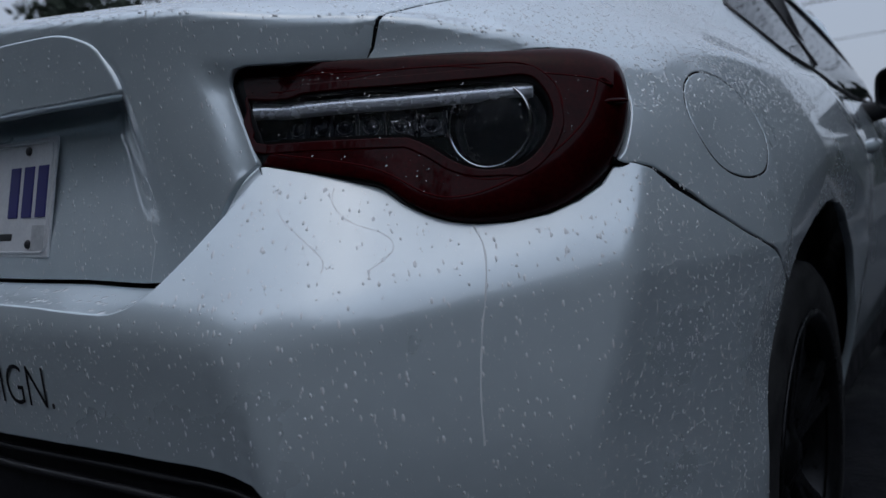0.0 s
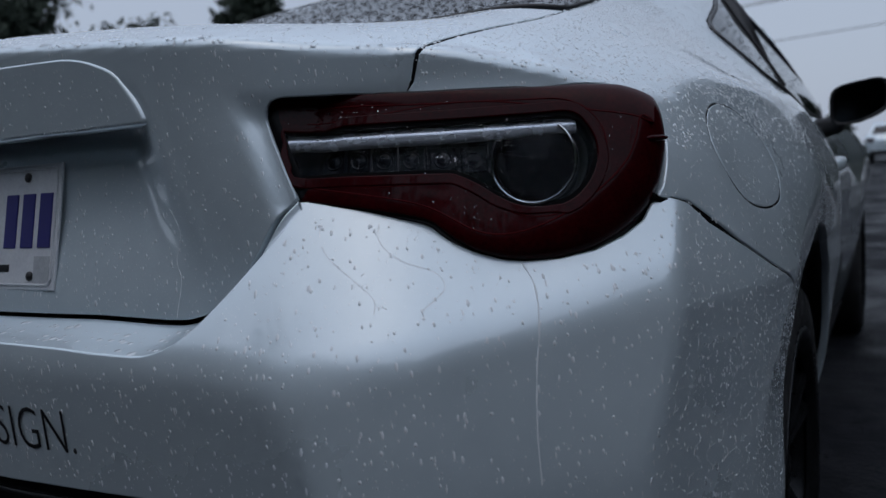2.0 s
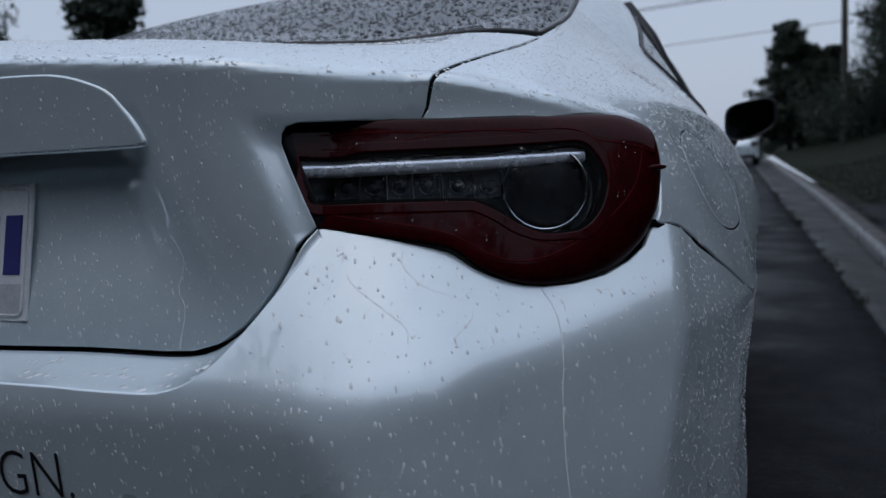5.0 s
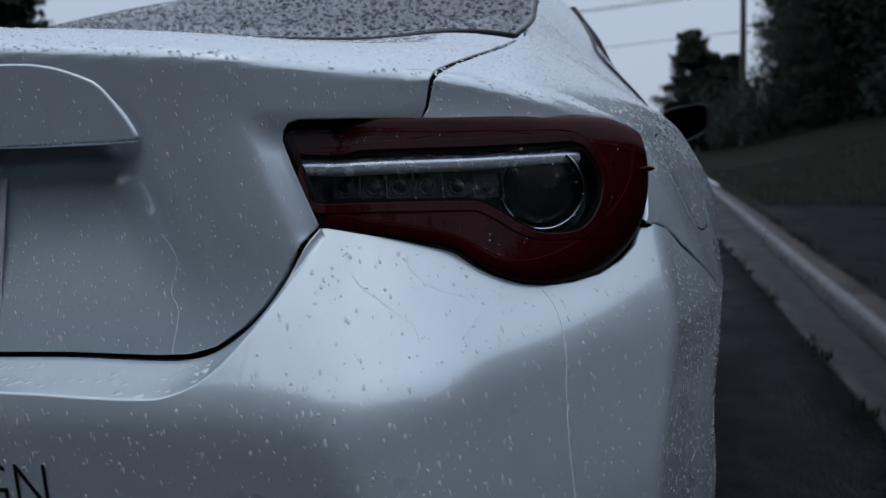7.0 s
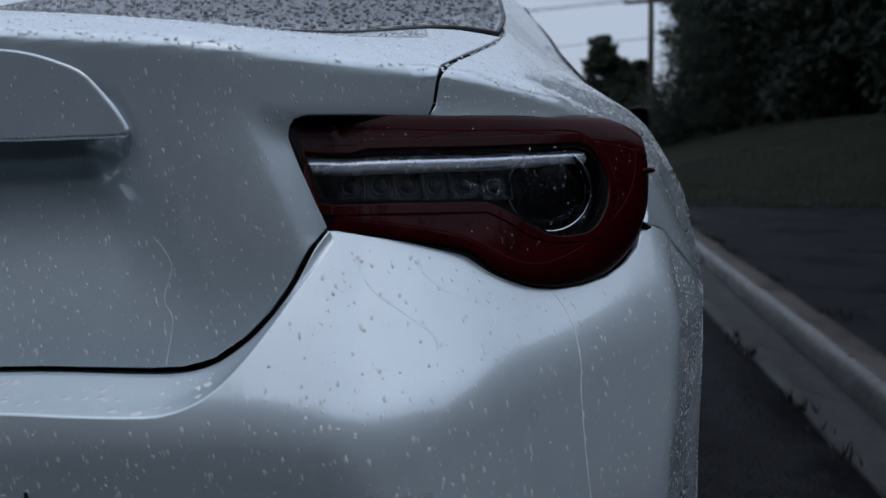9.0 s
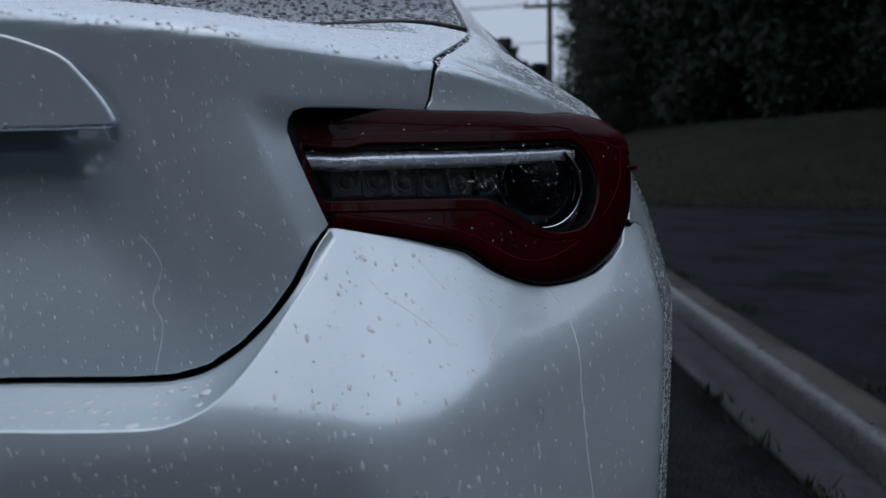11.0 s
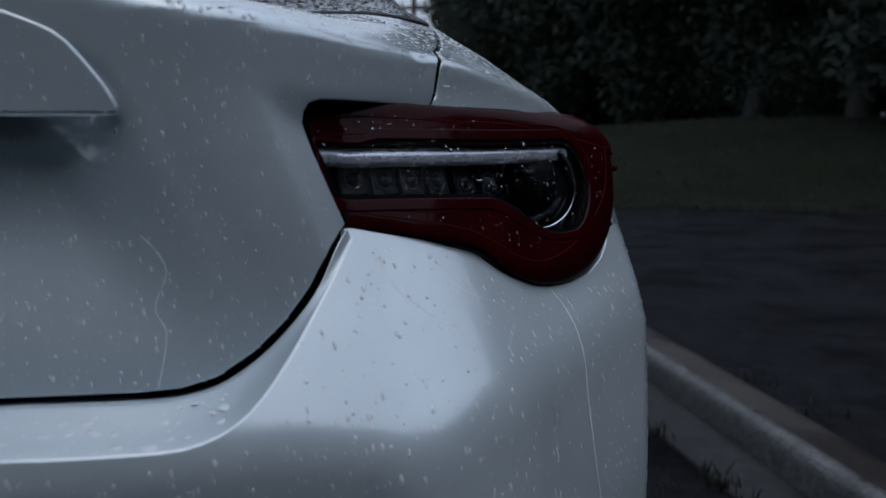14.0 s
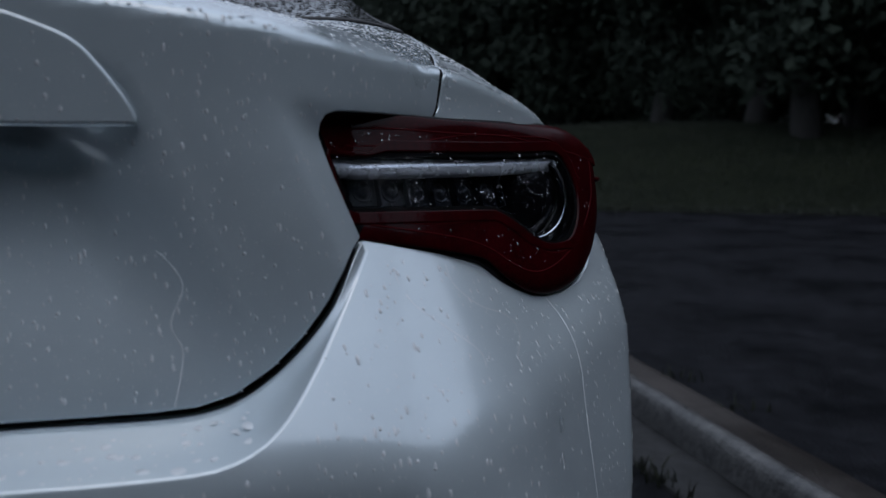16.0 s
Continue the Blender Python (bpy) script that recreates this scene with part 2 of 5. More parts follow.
def greenhouse(x, y, z):
    side = (x - 0.797) * 0.85 + smax(z - 0.961, 0 * z, 0.03) * 0.53 + 0.03 * np.maximum(y - 1.9, 0) ** 2
    back = (z - 1.089 - 0.365 * (y - 0.566) + 0.13 * x * x) * 0.95
    pillar = 0.70 * (x - 0.62) - 0.171 * (y - 0.56) + 0.686 * (z - 1.04)
    roof = z - 1.325 + 0.05 * (y - 1.7) ** 2 + 0.06 * x * x
    screen = (z - 1.305 + 0.5 * (y - 2.35)) * 0.87
    foot = 0.33 - y
    return smax(smax(smax(smax(smax(side, pillar, 0.03), back, 0.012), roof, 0.10), screen, 0.08), foot, 0.01)


def deck(x, y):
    """Height of the boot and shoulder tops, from the tail's edge forward."""
    edge = 0.085 + 0.12 * x * x + 0.9 * np.maximum(x - 0.45, 0) ** 1.15
    lift = 0.006 + 0.018 * ease(0.47, 0.62, x) - 0.010 * ease(0.70, 0.79, x)
    crest = 1.018 - 0.09 * x - 0.4 * np.maximum(x - 0.4, 0) ** 2 + lift
    brink = -smax(0.075 + 0.12 * x * x - y, tail_corner(x, y, 0.97 + 0 * y, 0.12) + 0.003, 0.04)
    lip = smin(0.42 * brink, 0.034 - 0.006 * ease(0.2, 0.5, x) - 0.7 * lift + 0 * y, 0.035)
    rise = 0.06 + 0.14 * ease(0.40, 0.60, x)
    return crest + lip + rise * np.maximum(smin(y, 0.62 + 0 * y, 0.1) - edge - 0.05, -0.02) - 0.10 * np.maximum(y - 1.3, 0)


def tail_high(x, y, z):
    """Boot lid, lamp and rear quarter, up to the pillar."""
    rear = 0.075 + 0.12 * x * x - y
    wall = smax(smax(rear, tail_corner(x, y, z, 0.12) + 0.003, 0.04), flank(x, y, z), 0.007)
    return smin(smax(wall, (z - deck(x, y)) * 0.96, 0.009), greenhouse(x, y, z), 0.05)


def boot(x, y, z):
    """The boot lid: the same skin, hollowed round the number plate."""
    edge = 0.319 + (0.912 - z) * 0.42
    hollow = (0.036 * ease(0.70, 0.86, z) + 0.016 * ease(0.865, 0.905, z)) * ease(0.955, 0.925, z) * ease(-0.02, 0.075, edge - x)
    # the lid dips in a narrow chamfer towards the lamp's inner end
    brow = 0.486 - 0.378 * (z - 0.819) - x
    dip = 0.008 * ease(0.024, 0.0, brow) * ease(0.785, 0.815, z) * ease(0.935, 0.895, z)
    return tail_high(x, y, z) + hollow + dip


def lamp_skin(x, y, z):
    """The lamp's foot, flush with the body."""
    return smax(tail_corner(x, y, z) - 0.003, flank(x, y, z) + 0.004, 0.05)


def lamp_face(x, y, z):
    """The lamp's front, which stands proud towards the car's side."""
    plane = 0.62 * (x - 0.589) - 0.727 * (y - 0.171) + 0.295 * (z - 0.795) - 0.25 * smax(z - 0.92, 0 * z, 0.02) - 0.014 + 1.3 * np.clip(x - 0.68, -0.19, 0) ** 2
    return plane - 0.005 - 0.019 * ease(0.60, 0.78, x)


# outlines as (turn, rise) in degrees, seen from the two hubs inside the car
HUB, HUB_R = np.array((0, 0.9, 0.72)), np.array((0.2, 0.9, 0.68))
LAMP = [(30.41, 11.84), (30.51, 12.41), (30.81, 12.86), (31.61, 13.09), (35.32, 13.02), (39.76, 12.54), (43.08, 12.34), (47.73, 12.17), (52.21, 12.19), (54.16, 12.02), (56.05, 11.28), (56.72, 10.09), (56.68, 8.44), (56.22, 6.98), (55.35, 5.38), (54.45, 4.31), (53.07, 3.22), (51.49, 2.41), (49.54, 1.77), (47.37, 1.49), (45.31, 1.54), (43.85, 1.81), (42.67, 2.26), (41.51, 2.97), (40.78, 3.60), (40.16, 4.15), (39.28, 4.49), (36.69, 5.13), (34.43, 5.64), (32.51, 6.09), (32.20, 6.37), (31.54, 8.22), (30.88, 10.19)]
BOOT = [(0.00, -1.41), (8.38, -1.39), (15.62, -1.33), (18.76, -1.42), (22.00, -1.52), (23.98, -1.45), (25.69, -0.98), (27.41, 0.17), (28.79, 1.55), (30.09, 3.29), (31.20, 5.23), (32.25, 6.32), (31.63, 8.08), (31.00, 9.96), (30.55, 11.53), (30.65, 12.07), (30.95, 12.48), (31.71, 12.69), (35.26, 12.77), (39.90, 12.72), (40.16, 13.58), (40.42, 14.43), (40.60, 15.02), (40.98, 15.50), (42.0, 16.2), (43.8, 17.05), (46.4, 18.2), (50.0, 19.75), (54.6, 21.6), (59.4, 23.5), (51.90, 26.58), (38.37, 29.27), (17.42, 33.81), (0.00, 35.84)]
GARNISH = [(0.00, 13.05), (10.43, 12.91), (21.75, 12.31), (21.29, 13.27), (20.34, 14.64), (19.45, 15.64), (18.10, 16.34), (16.31, 16.99), (13.71, 17.43), (6.95, 17.91), (0.00, 18.10)]
FOLD = [(0.00, -2.10), (7.59, -2.08), (15.40, -2.23), (17.97, -2.36), (20.64, -2.45), (22.60, -2.44), (23.80, -2.17), (24.90, -1.73), (26.29, -0.80), (28.02, 0.77), (29.57, 2.36), (31.40, 4.27), (32.64, 5.57)]
LAMP_FOOT = [(32.51, 6.08), (34.44, 5.64), (36.72, 5.13), (39.39, 4.48), (40.29, 4.13), (40.92, 3.58), (41.66, 2.94), (42.76, 2.23), (43.94, 1.78), (45.36, 1.53), (47.37, 1.49), (49.54, 1.77), (51.49, 2.41), (53.07, 3.22)]
BUMPER_GAP = [(54.47, 4.62), (56.49, 3.92), (57.94, 2.65), (60.53, 1.21), (63.94, -0.50), (68.05, -2.29)]
BUMPER_FOOT = [(10.09, -11.43), (16.92, -11.19), (22.76, -10.78), (28.09, -10.69), (32.24, -10.92)]
BOOT_GAP_R = [(28.58, 17.19), (28.88, 18.17), (29.14, 19.08), (29.35, 19.74), (29.72, 20.3), (30.75, 21.35), (32.3, 22.5), (34.95, 24.1), (38.5, 26.35), (43.6, 29.2), (48.9, 32.4)]
BUMPER_GAP_R = [(45.60, 8.23), (49.06, 7.47), (51.47, 5.91), (53.79, 4.24), (57.63, 2.25), (62.56, 0.11)]
FUEL = [(55.60, 14.48), (56.79, 15.76), (58.41, 16.71), (60.37, 17.13), (62.86, 16.58), (65.22, 14.80), (66.15, 12.63), (66.14, 10.21), (65.22, 8.38), (63.97, 7.15), (61.95, 6.64), (59.75, 6.70), (57.61, 7.30), (56.04, 8.54), (55.07, 10.51), (54.77, 12.55)]
WINDOW = [(31.59, 10.60), (32.60, 10.67), (40.49, 10.21), (46.90, 9.95), (49.10, 9.85), (49.86, 9.15), (50.18, 8.03), (49.95, 6.97), (49.34, 5.96), (48.36, 5.11), (47.22, 4.71), (46.22, 4.66), (45.22, 4.94), (44.34, 5.50), (43.62, 6.10), (42.88, 6.63), (42.11, 7.05), (41.32, 7.22), (35.89, 7.58), (32.41, 7.85), (32.19, 8.51)]
LEDS = [(34.10, 9.11), (35.90, 8.93), (37.62, 8.75), (39.41, 8.59), (41.38, 8.43), (43.25, 8.28)]
PROJECTOR = [(46.69, 7.64)]


# ---- skins cut from the shape ----
from mathutils.geometry import delaunay_2d_cdt


def skin_point(fn, turn, rise, hub):
    """The point where rays from the hub leave the shape."""
    a, b = np.radians(np.asarray(turn, float)), np.radians(np.asarray(rise, float))
    d = np.stack([np.sin(a) * np.cos(b), -np.cos(a) * np.cos(b), np.sin(b)], -1)
    lo, hi = np.full(a.shape, 0.03), np.full(a.shape, 2.6)
    for _ in range(32):
        mid = (lo + hi) / 2
        p = hub + d * mid[..., None]
        inside = fn(np.abs(p[..., 0]), p[..., 1], p[..., 2]) < 0
        lo, hi = np.where(inside, mid, lo), np.where(inside, hi, mid)
    return hub + d * lo[..., None]


def skin_normal(fn, p):
    e, g = 1e-4, []
    for k in range(3):
        s = np.zeros(3)
        s[k] = e
        u, v = p + s, p - s
        g.append(fn(np.abs(u[..., 0]), u[..., 1], u[..., 2]) - fn(np.abs(v[..., 0]), v[..., 1], v[..., 2]))
    g = np.stack(g, -1)
    return g / np.maximum(np.linalg.norm(g, axis=-1, keepdims=True), 1e-12)


def turn_rise(points, hub):
    v = np.asarray(points, float) - hub
    return np.column_stack([np.degrees(np.arctan2(v[:, 0], -v[:, 1])), np.degrees(np.arctan2(v[:, 2], np.hypot(v[:, 0], v[:, 1])))])


def dense(poly, step):
    """Points every step along a closed outline."""
    p = np.asarray(poly, float)
    out = []
    for a, b in zip(p, np.roll(p, -1, 0)):
        n = max(1, int(np.ceil(np.linalg.norm(b - a) / step)))
        out += [a + (b - a) * i / n for i in range(n)]
    return np.array(out)


def _loop(p, n):
    out = []
    m = len(p)
    for i in range(m):
        a, b, c, d = p[i - 1], p[i], p[(i + 1) % m], p[(i + 2) % m]
        t = np.linspace(0, 1, 10, endpoint=False)[:, None]
        out.append(0.5 * (2 * b + (c - a) * t + (2 * a - 5 * b + 4 * c - d) * t * t + (3 * b - a - 3 * c + d) * t ** 3))
    out = np.vstack(out + [out[0][:1]])
    s = np.r_[0, np.cumsum(np.linalg.norm(np.diff(out, axis=0), axis=1))]
    q = np.linspace(0, s[-1], n, endpoint=False)
    return np.column_stack([np.interp(q, s, out[:, k]) for k in (0, 1)])


def area(p):
    return 0.5 * np.sum(p[:, 0] * np.roll(p[:, 1], -1) - np.roll(p[:, 0], -1) * p[:, 1])


def inset(poly, d):
    """An outline moved inwards by d (outwards: minus)."""
    p = np.asarray(poly, float)
    if area(p) < 0:
        p = p[::-1]
    t = np.roll(p, -1, 0) - np.roll(p, 1, 0)
    t /= np.linalg.norm(t, axis=1, keepdims=True)
    return p + np.column_stack([-t[:, 1], t[:, 0]]) * d


def within(q, poly):
    x, y = q[:, 0], q[:, 1]
    a, b = poly, np.roll(poly, -1, 0)
    odd = np.zeros(len(q), bool)
    for (x0, y0), (x1, y1) in zip(a, b):
        if y0 != y1:
            odd ^= ((y0 > y) != (y1 > y)) & (x < (x1 - x0) * (y - y0) / (y1 - y0) + x0)
    return odd


def panel(name, fn, hub, poly, mat, parent, label="", step=0.8, edge=0.4, lift=0.0, depth=0.014, bead=0.0015, holes=(), bare=None, solid=0.0):
    """A sheet-metal skin over an outline, with rolled edges turned inwards. bare: where no edge is turned."""
    loops = [dense(q, edge) for q in (poly, *holes)]
    loops = [q if area(q) > 0 else q[::-1] for q in loops[:1]] + [q if area(q) < 0 else q[::-1] for q in loops[1:]]
    lo, hi = loops[0].min(0), loops[0].max(0)
    gx, gy = np.meshgrid(np.arange(lo[0], hi[0], step), np.arange(lo[1], hi[1], step * 0.866))
    gx = gx + step / 2 * (np.arange(gx.shape[0]) % 2)[:, None]
    g = np.column_stack([gx.ravel(), gy.ravel()])
    keep = within(g, loops[0])
    for q in loops[1:]:
        keep &= ~within(g, q)
    allb = np.vstack(loops)
    g = g[keep]
    far = np.ones(len(g), bool)
    for i in range(0, len(g), 500):
        far[i:i + 500] = np.min(np.linalg.norm(g[i:i + 500, None] - allb[None], axis=2), axis=1) > min(edge, step) * 0.6
    g = g[far]
    verts = np.vstack([allb, g])
    edges, base = [], 0
    for q in loops:
        edges += [(base + i, base + (i + 1) % len(q)) for i in range(len(q))]
        base += len(q)
    got = delaunay_2d_cdt([Vector(v) for v in verts], edges, [], 0, 1e-7)
    v2 = np.array([tuple(v) for v in got[0]])
    faces = np.array([f for f in got[2] if len(f) == 3])
    mid = v2[faces].mean(1)
    ok = within(mid, loops[0])
    for q in loops[1:]:
        ok &= ~within(mid, q)
    faces = faces[ok]
    p = skin_point(fn, v2[:, 0], v2[:, 1], hub)
    n = skin_normal(fn, p)
    p = p + n * lift
    pts, nrm, tris = [p], [n], [f for f in faces]
    count = len(p)
    for q in loops:
        s = skin_point(fn, q[:, 0], q[:, 1], hub)
        m = skin_normal(fn, s)
        s = s + m * lift
        t = np.roll(s, -1, 0) - np.roll(s, 1, 0)
        t /= np.maximum(np.linalg.norm(t, axis=1, keepdims=True), 1e-9)
        out = np.cross(t, m)
        out /= np.maximum(np.linalg.norm(out, axis=1, keepdims=True), 1e-9)
        rings = [(s, m), (s + (out - m) * bead, (m + out) * 0.7071), (s + out * bead - m * depth, out)]
        k = len(q)
        skip = bare(s) if bare else np.zeros(k, bool)
        for r, c in rings:
            pts.append(r), nrm.append(c)
        for a in (0, 1):
            for i in range(k):
                j = (i + 1) % k
                if not (skip[i] and skip[j]):
                    o = count + a * k
                    tris.append((o + i, o + k + i, o + k + j))
                    tris.append((o + i, o + k + j, o + j))
        count += 3 * k
    if solid:
        pts.append(p - n * solid), nrm.append(-n)
        tris += [tuple(int(count + i) for i in f[::-1]) for f in faces]
    pts, nrm = np.vstack(pts), np.vstack(nrm)
    # turn each face the way of its normals
    tri = np.array([tuple(f) for f in tris])
    w = np.cross(pts[tri[:, 1]] - pts[tri[:, 0]], pts[tri[:, 2]] - pts[tri[:, 0]])
    flip = np.sum(w * nrm[tri].mean(1), axis=1) < 0
    tri[flip] = tri[flip][:, ::-1]
    return part(name, from_arrays(name, pts, tri, nrm), mat, parent, label)


def mirrored(ob, name=None):
    """A part's twin on the other side of the car."""
    me = ob.data
    v = np.zeros(len(me.vertices) * 3)
    me.vertices.foreach_get("co", v)
    v = v.reshape(-1, 3) * (-1, 1, 1)
    nn = np.zeros(len(me.vertices) * 3)
    me.vertex_normals.foreach_get("vector", nn)
    nn = nn.reshape(-1, 3) * (-1, 1, 1)
    faces = [tuple(reversed(q.vertices)) for q in me.polygons]
    tw = from_arrays(name or ob.name, v, faces, nn)
    return part(name or ob.name.split(".")[0], tw, me.materials[0], ob.parent, ob.get("label", ""))


def sheet(name, fn, axis, us, vs, mat, parent, label="", lift=0.0, keep=None):
    """A grid skin found along one axis: z over (x, y), or x over (y, z)."""
    u, v = np.meshgrid(us, vs)
    lo, hi = (np.full(u.shape, 0.3), np.full(u.shape, 1.7)) if axis == "z" else (np.full(u.shape, 0.1), np.full(u.shape, 1.3))
    for _ in range(30):
        mid = (lo + hi) / 2
        inside = (fn(np.abs(u), v, mid) if axis == "z" else fn(mid, u, v)) < 0
        lo, hi = np.where(inside, mid, lo), np.where(inside, hi, mid)
    p = np.stack([u, v, lo] if axis == "z" else [lo, u, v], -1)
    n = skin_normal(fn, p)
    p = p + n * lift
    r, c = u.shape
    faces = [(i * c + j, i * c + j + 1, (i + 1) * c + j + 1, (i + 1) * c + j) for i in range(r - 1) for j in range(c - 1) if keep is None or keep(p[i:i + 2, j:j + 2].reshape(-1, 3).mean(0))]
    return part(name, from_arrays(name, p.reshape(-1, 3), faces, n.reshape(-1, 3)), mat, parent, label)


# ---- the ground ----
def flare(y):
    """How far the kerb stands off towards the drive, which it slowly bends to."""
    return -0.195 + 0.025 * y if y < 10 else 0.055 + 0.025 * 6 * (1 - math.exp(-(y - 10) / 6))


def strip(name, profile, y0, y1, ny, mat, label, category, wobble=0.0, bend=lambda x: 0.0):
    """A profile of (x, z) drawn along the road; bend: how far each x follows the kerb's flare."""
    rng = np.random.default_rng(5)
    rows = [[(x + bend(x) * flare(y) + wobble * (rng.random() - 0.5), y, z + 0.2 * wobble * (rng.random() - 0.5)) for x, z in profile] for y in np.linspace(y0, y1, ny)]
    ob = part(name, grid_mesh(name, rows), mat)
    return tagged(ob, label, category, kind="structure")


def land(x, y):
    """Height of the ground beyond the kerb: a drive, then a grass bank."""
    d = y - (11.7 - 0.48 * x)
    return 0.035 + 1.35 * ease(0.3, 9.0, d) * ease(2.0, 9.5, x) + 0.25 * ease(0, 30, d)


strip("road", [(-400, -0.05), (-60, -0.05), (-7, 0.0), (-3, 0.02), (0, 0.01), (1.3, 0.0), (1.50, -0.012), (1.50, -0.1)], -300, 700, 60, ASPHALT, "dark wet asphalt road in the rain", "road")
strip("gutter", [(1.49, -0.06), (1.495, -0.004), (1.515, 0.004), (1.60, 0.0), (1.70, -0.010), (1.82, -0.020), (1.88, -0.022), (1.90, -0.06)], -40, 160, 900, CONCRETE, "pale wet concrete gutter along the road", "gutter", 0.012, lambda x: (x - 1.49) / 0.40)
strip("kerb", [(1.872, -0.05), (1.874, 0.0), (1.880, 0.050), (1.888, 0.068), (1.904, 0.078), (1.93, 0.080), (2.02, 0.076), (2.06, 0.068), (2.075, -0.05)], -40, 160, 900, KERB, "low worn brownish concrete kerb", "kerb", 0.008, lambda x: 1.0)
# strip along the nose whose pale colour also stands in for its highlight
strip("kerb_edge", [(1.866, -0.04), (1.869, 0.030), (1.874, 0.056), (1.884, 0.074), (1.900, 0.083), (1.918, 0.084), (1.926, 0.070)], -40, 160, 900, NOSE, "pale worn concrete edge of the kerb, its highlight in the colour", "kerb", 0.006, lambda x: 1.0)
gu = np.r_[2.28, np.linspace(2.4, 12, 36), np.linspace(13, 60, 30), np.linspace(70, 500, 10)]
gv = np.r_[np.linspace(-300, -12, 10), np.linspace(-10, 40, 110), np.linspace(42, 120, 30), np.linspace(140, 700, 12)]
rngl = np.random.default_rng(2)
drive_rows = [[(x + (flare(y) if x < 2.1 else 0.0), y, 0.050 if x < 2.1 else 0.030) for x in np.r_[2.065, 2.35, np.linspace(3, 40, 30)]] for y in np.linspace(-40, 16, 60)]
tagged(part("driveway", grid_mesh("driveway", drive_rows), ASPHALT), "dark wet asphalt drive behind the kerb", "driveway", kind="structure")
bank_rows = [[(x, y, land(x, y) + (0.02 * noise.noise((x * 0.9, y * 0.9, 0)) if y > 11.7 - 0.48 * x else -0.03) - (0.03 if y < 11.4 - 0.48 * x else 0)) for x in gu] for y in gv]
tagged(part("ground", grid_mesh("ground", bank_rows), TURF), "dark grass bank rising behind the drive", "grass bank", kind="structure")

# ---- the car ----
car = tagged(new("car"), "white sports coupe wet with rain, parked by the kerb", "car")


def both(poly):
    """An outline for x >= 0 and its mirror image, closed."""
    p = [tuple(q) for q in poly]
    return p + [(-a, b) for a, b in reversed(p) if abs(a) > 0.05]


inner = np.stack(np.meshgrid(np.linspace(-150, 150, 151), np.linspace(-24, 19, 44)), -1)
under = lambda x, y, z: smin(smax(tail_low(x, y, z), z - 0.62, 0.01), smax(tail_high(x, y, z) + 0.02, z - 0.93, 0.01), 0.01) + 0.05
part("inner_body", grid_mesh("inner_body", skin_point(under, inner[..., 0], inner[..., 1], HUB)), BLACK, car)



def gapped(poly, wide, tight, loop, foot=0.0, reach=3.0):
    """An outline drawn in by a shut line, a tighter one beside the lamp."""
    p = dense(poly, 0.5)
    if area(p) < 0:
        p = p[::-1]
    near = np.min(np.linalg.norm(p[:, None] * (-1, 1) - loop[None], axis=2), axis=1)
    near = np.minimum(near, np.min(np.linalg.norm(p[:, None] - loop[None], axis=2), axis=1))
    if foot:
        wide = wide + (foot - wide) * (1 - ease(11.0, 13.5, p[:, 1]))
    return inset(p, (tight + (wide - tight) * ease(0.2, reach, near))[:, None])


lamp_ring = _loop(np.array(LAMP, float), 220)
lamp_ring_r = turn_rise(skin_point(tail_high, lamp_ring[:, 0], lamp_ring[:, 1], HUB), HUB_R)
boot_lid = panel("boot_lid", boot, HUB, gapped(both(BOOT), 0.18, 0.06, lamp_ring, 0.32), PAINT, car, "white boot lid beaded with rain", step=0.6, edge=0.3, depth=0.03)
garnish = panel("garnish", tail_high, HUB, both(list(GARNISH[:2]) + [tuple(q) for q in spline(GARNISH[2:], 40)]), PAINT, boot_lid, "raised white panel above the number plate", step=0.7, edge=0.3, lift=0.004, depth=0.04, bead=0.003)
def arch(degrees):
    """The wheel opening's rim, from behind the wheel (0) over its top (90)."""
    r = ARCH_R - 0.055 * (1 - ease(5, 42, degrees)) - 0.03 * ease(100, 170, degrees)
    a = np.radians(degrees)
    return [(AXLE_Y - k * math.cos(b), AXLE_Z + k * math.sin(b)) for k, b in zip(r, a)]


ARCH = arch(np.arange(-15, 50, 5.0))


def on_flank(pairs):
    y, z = np.array(pairs).T
    x = np.full(len(y), 0.3)
    for step in (0.1, 0.01, 0.001):
        while np.any(flank(x, y, z) < 0):
            x = np.where(flank(x, y, z) < 0, x + step, x)
        x = x - step
    return np.column_stack([x, y, z])


gap_end = [(0.598, 0.640)]
foot = [(10.09, -11.43), (16.66, -11.15), (23.09, -10.85), (28.23, -10.72), (32.31, -10.81)] + [tuple(q) for q in turn_rise([(0.66, 0.10, 0.47), (0.75, 0.2, 0.40), (0.82, 0.33, 0.30), (0.84, 0.42, 0.22)], HUB)]
arch_rear = [tuple(q) for q in turn_rise(on_flank(ARCH[1:]), HUB)]
bumper_poly = [tuple(q) for q in spline(FOLD, 48)] + [tuple(q) for q in LAMP_FOOT] + [tuple(q) for q in BUMPER_GAP] + [tuple(q) for q in turn_rise(on_flank(gap_end), HUB)] + arch_rear[::-1] + foot[::-1] + [(0, BUMPER_FOOT[0][1])]
bumper = panel("bumper", tail_low, HUB, gapped(both(bumper_poly), 0.03, 0.03, lamp_ring), PAINT, car, "white rear bumper with black lettering", step=0.55, edge=0.3, depth=0.012, bead=0.0028)

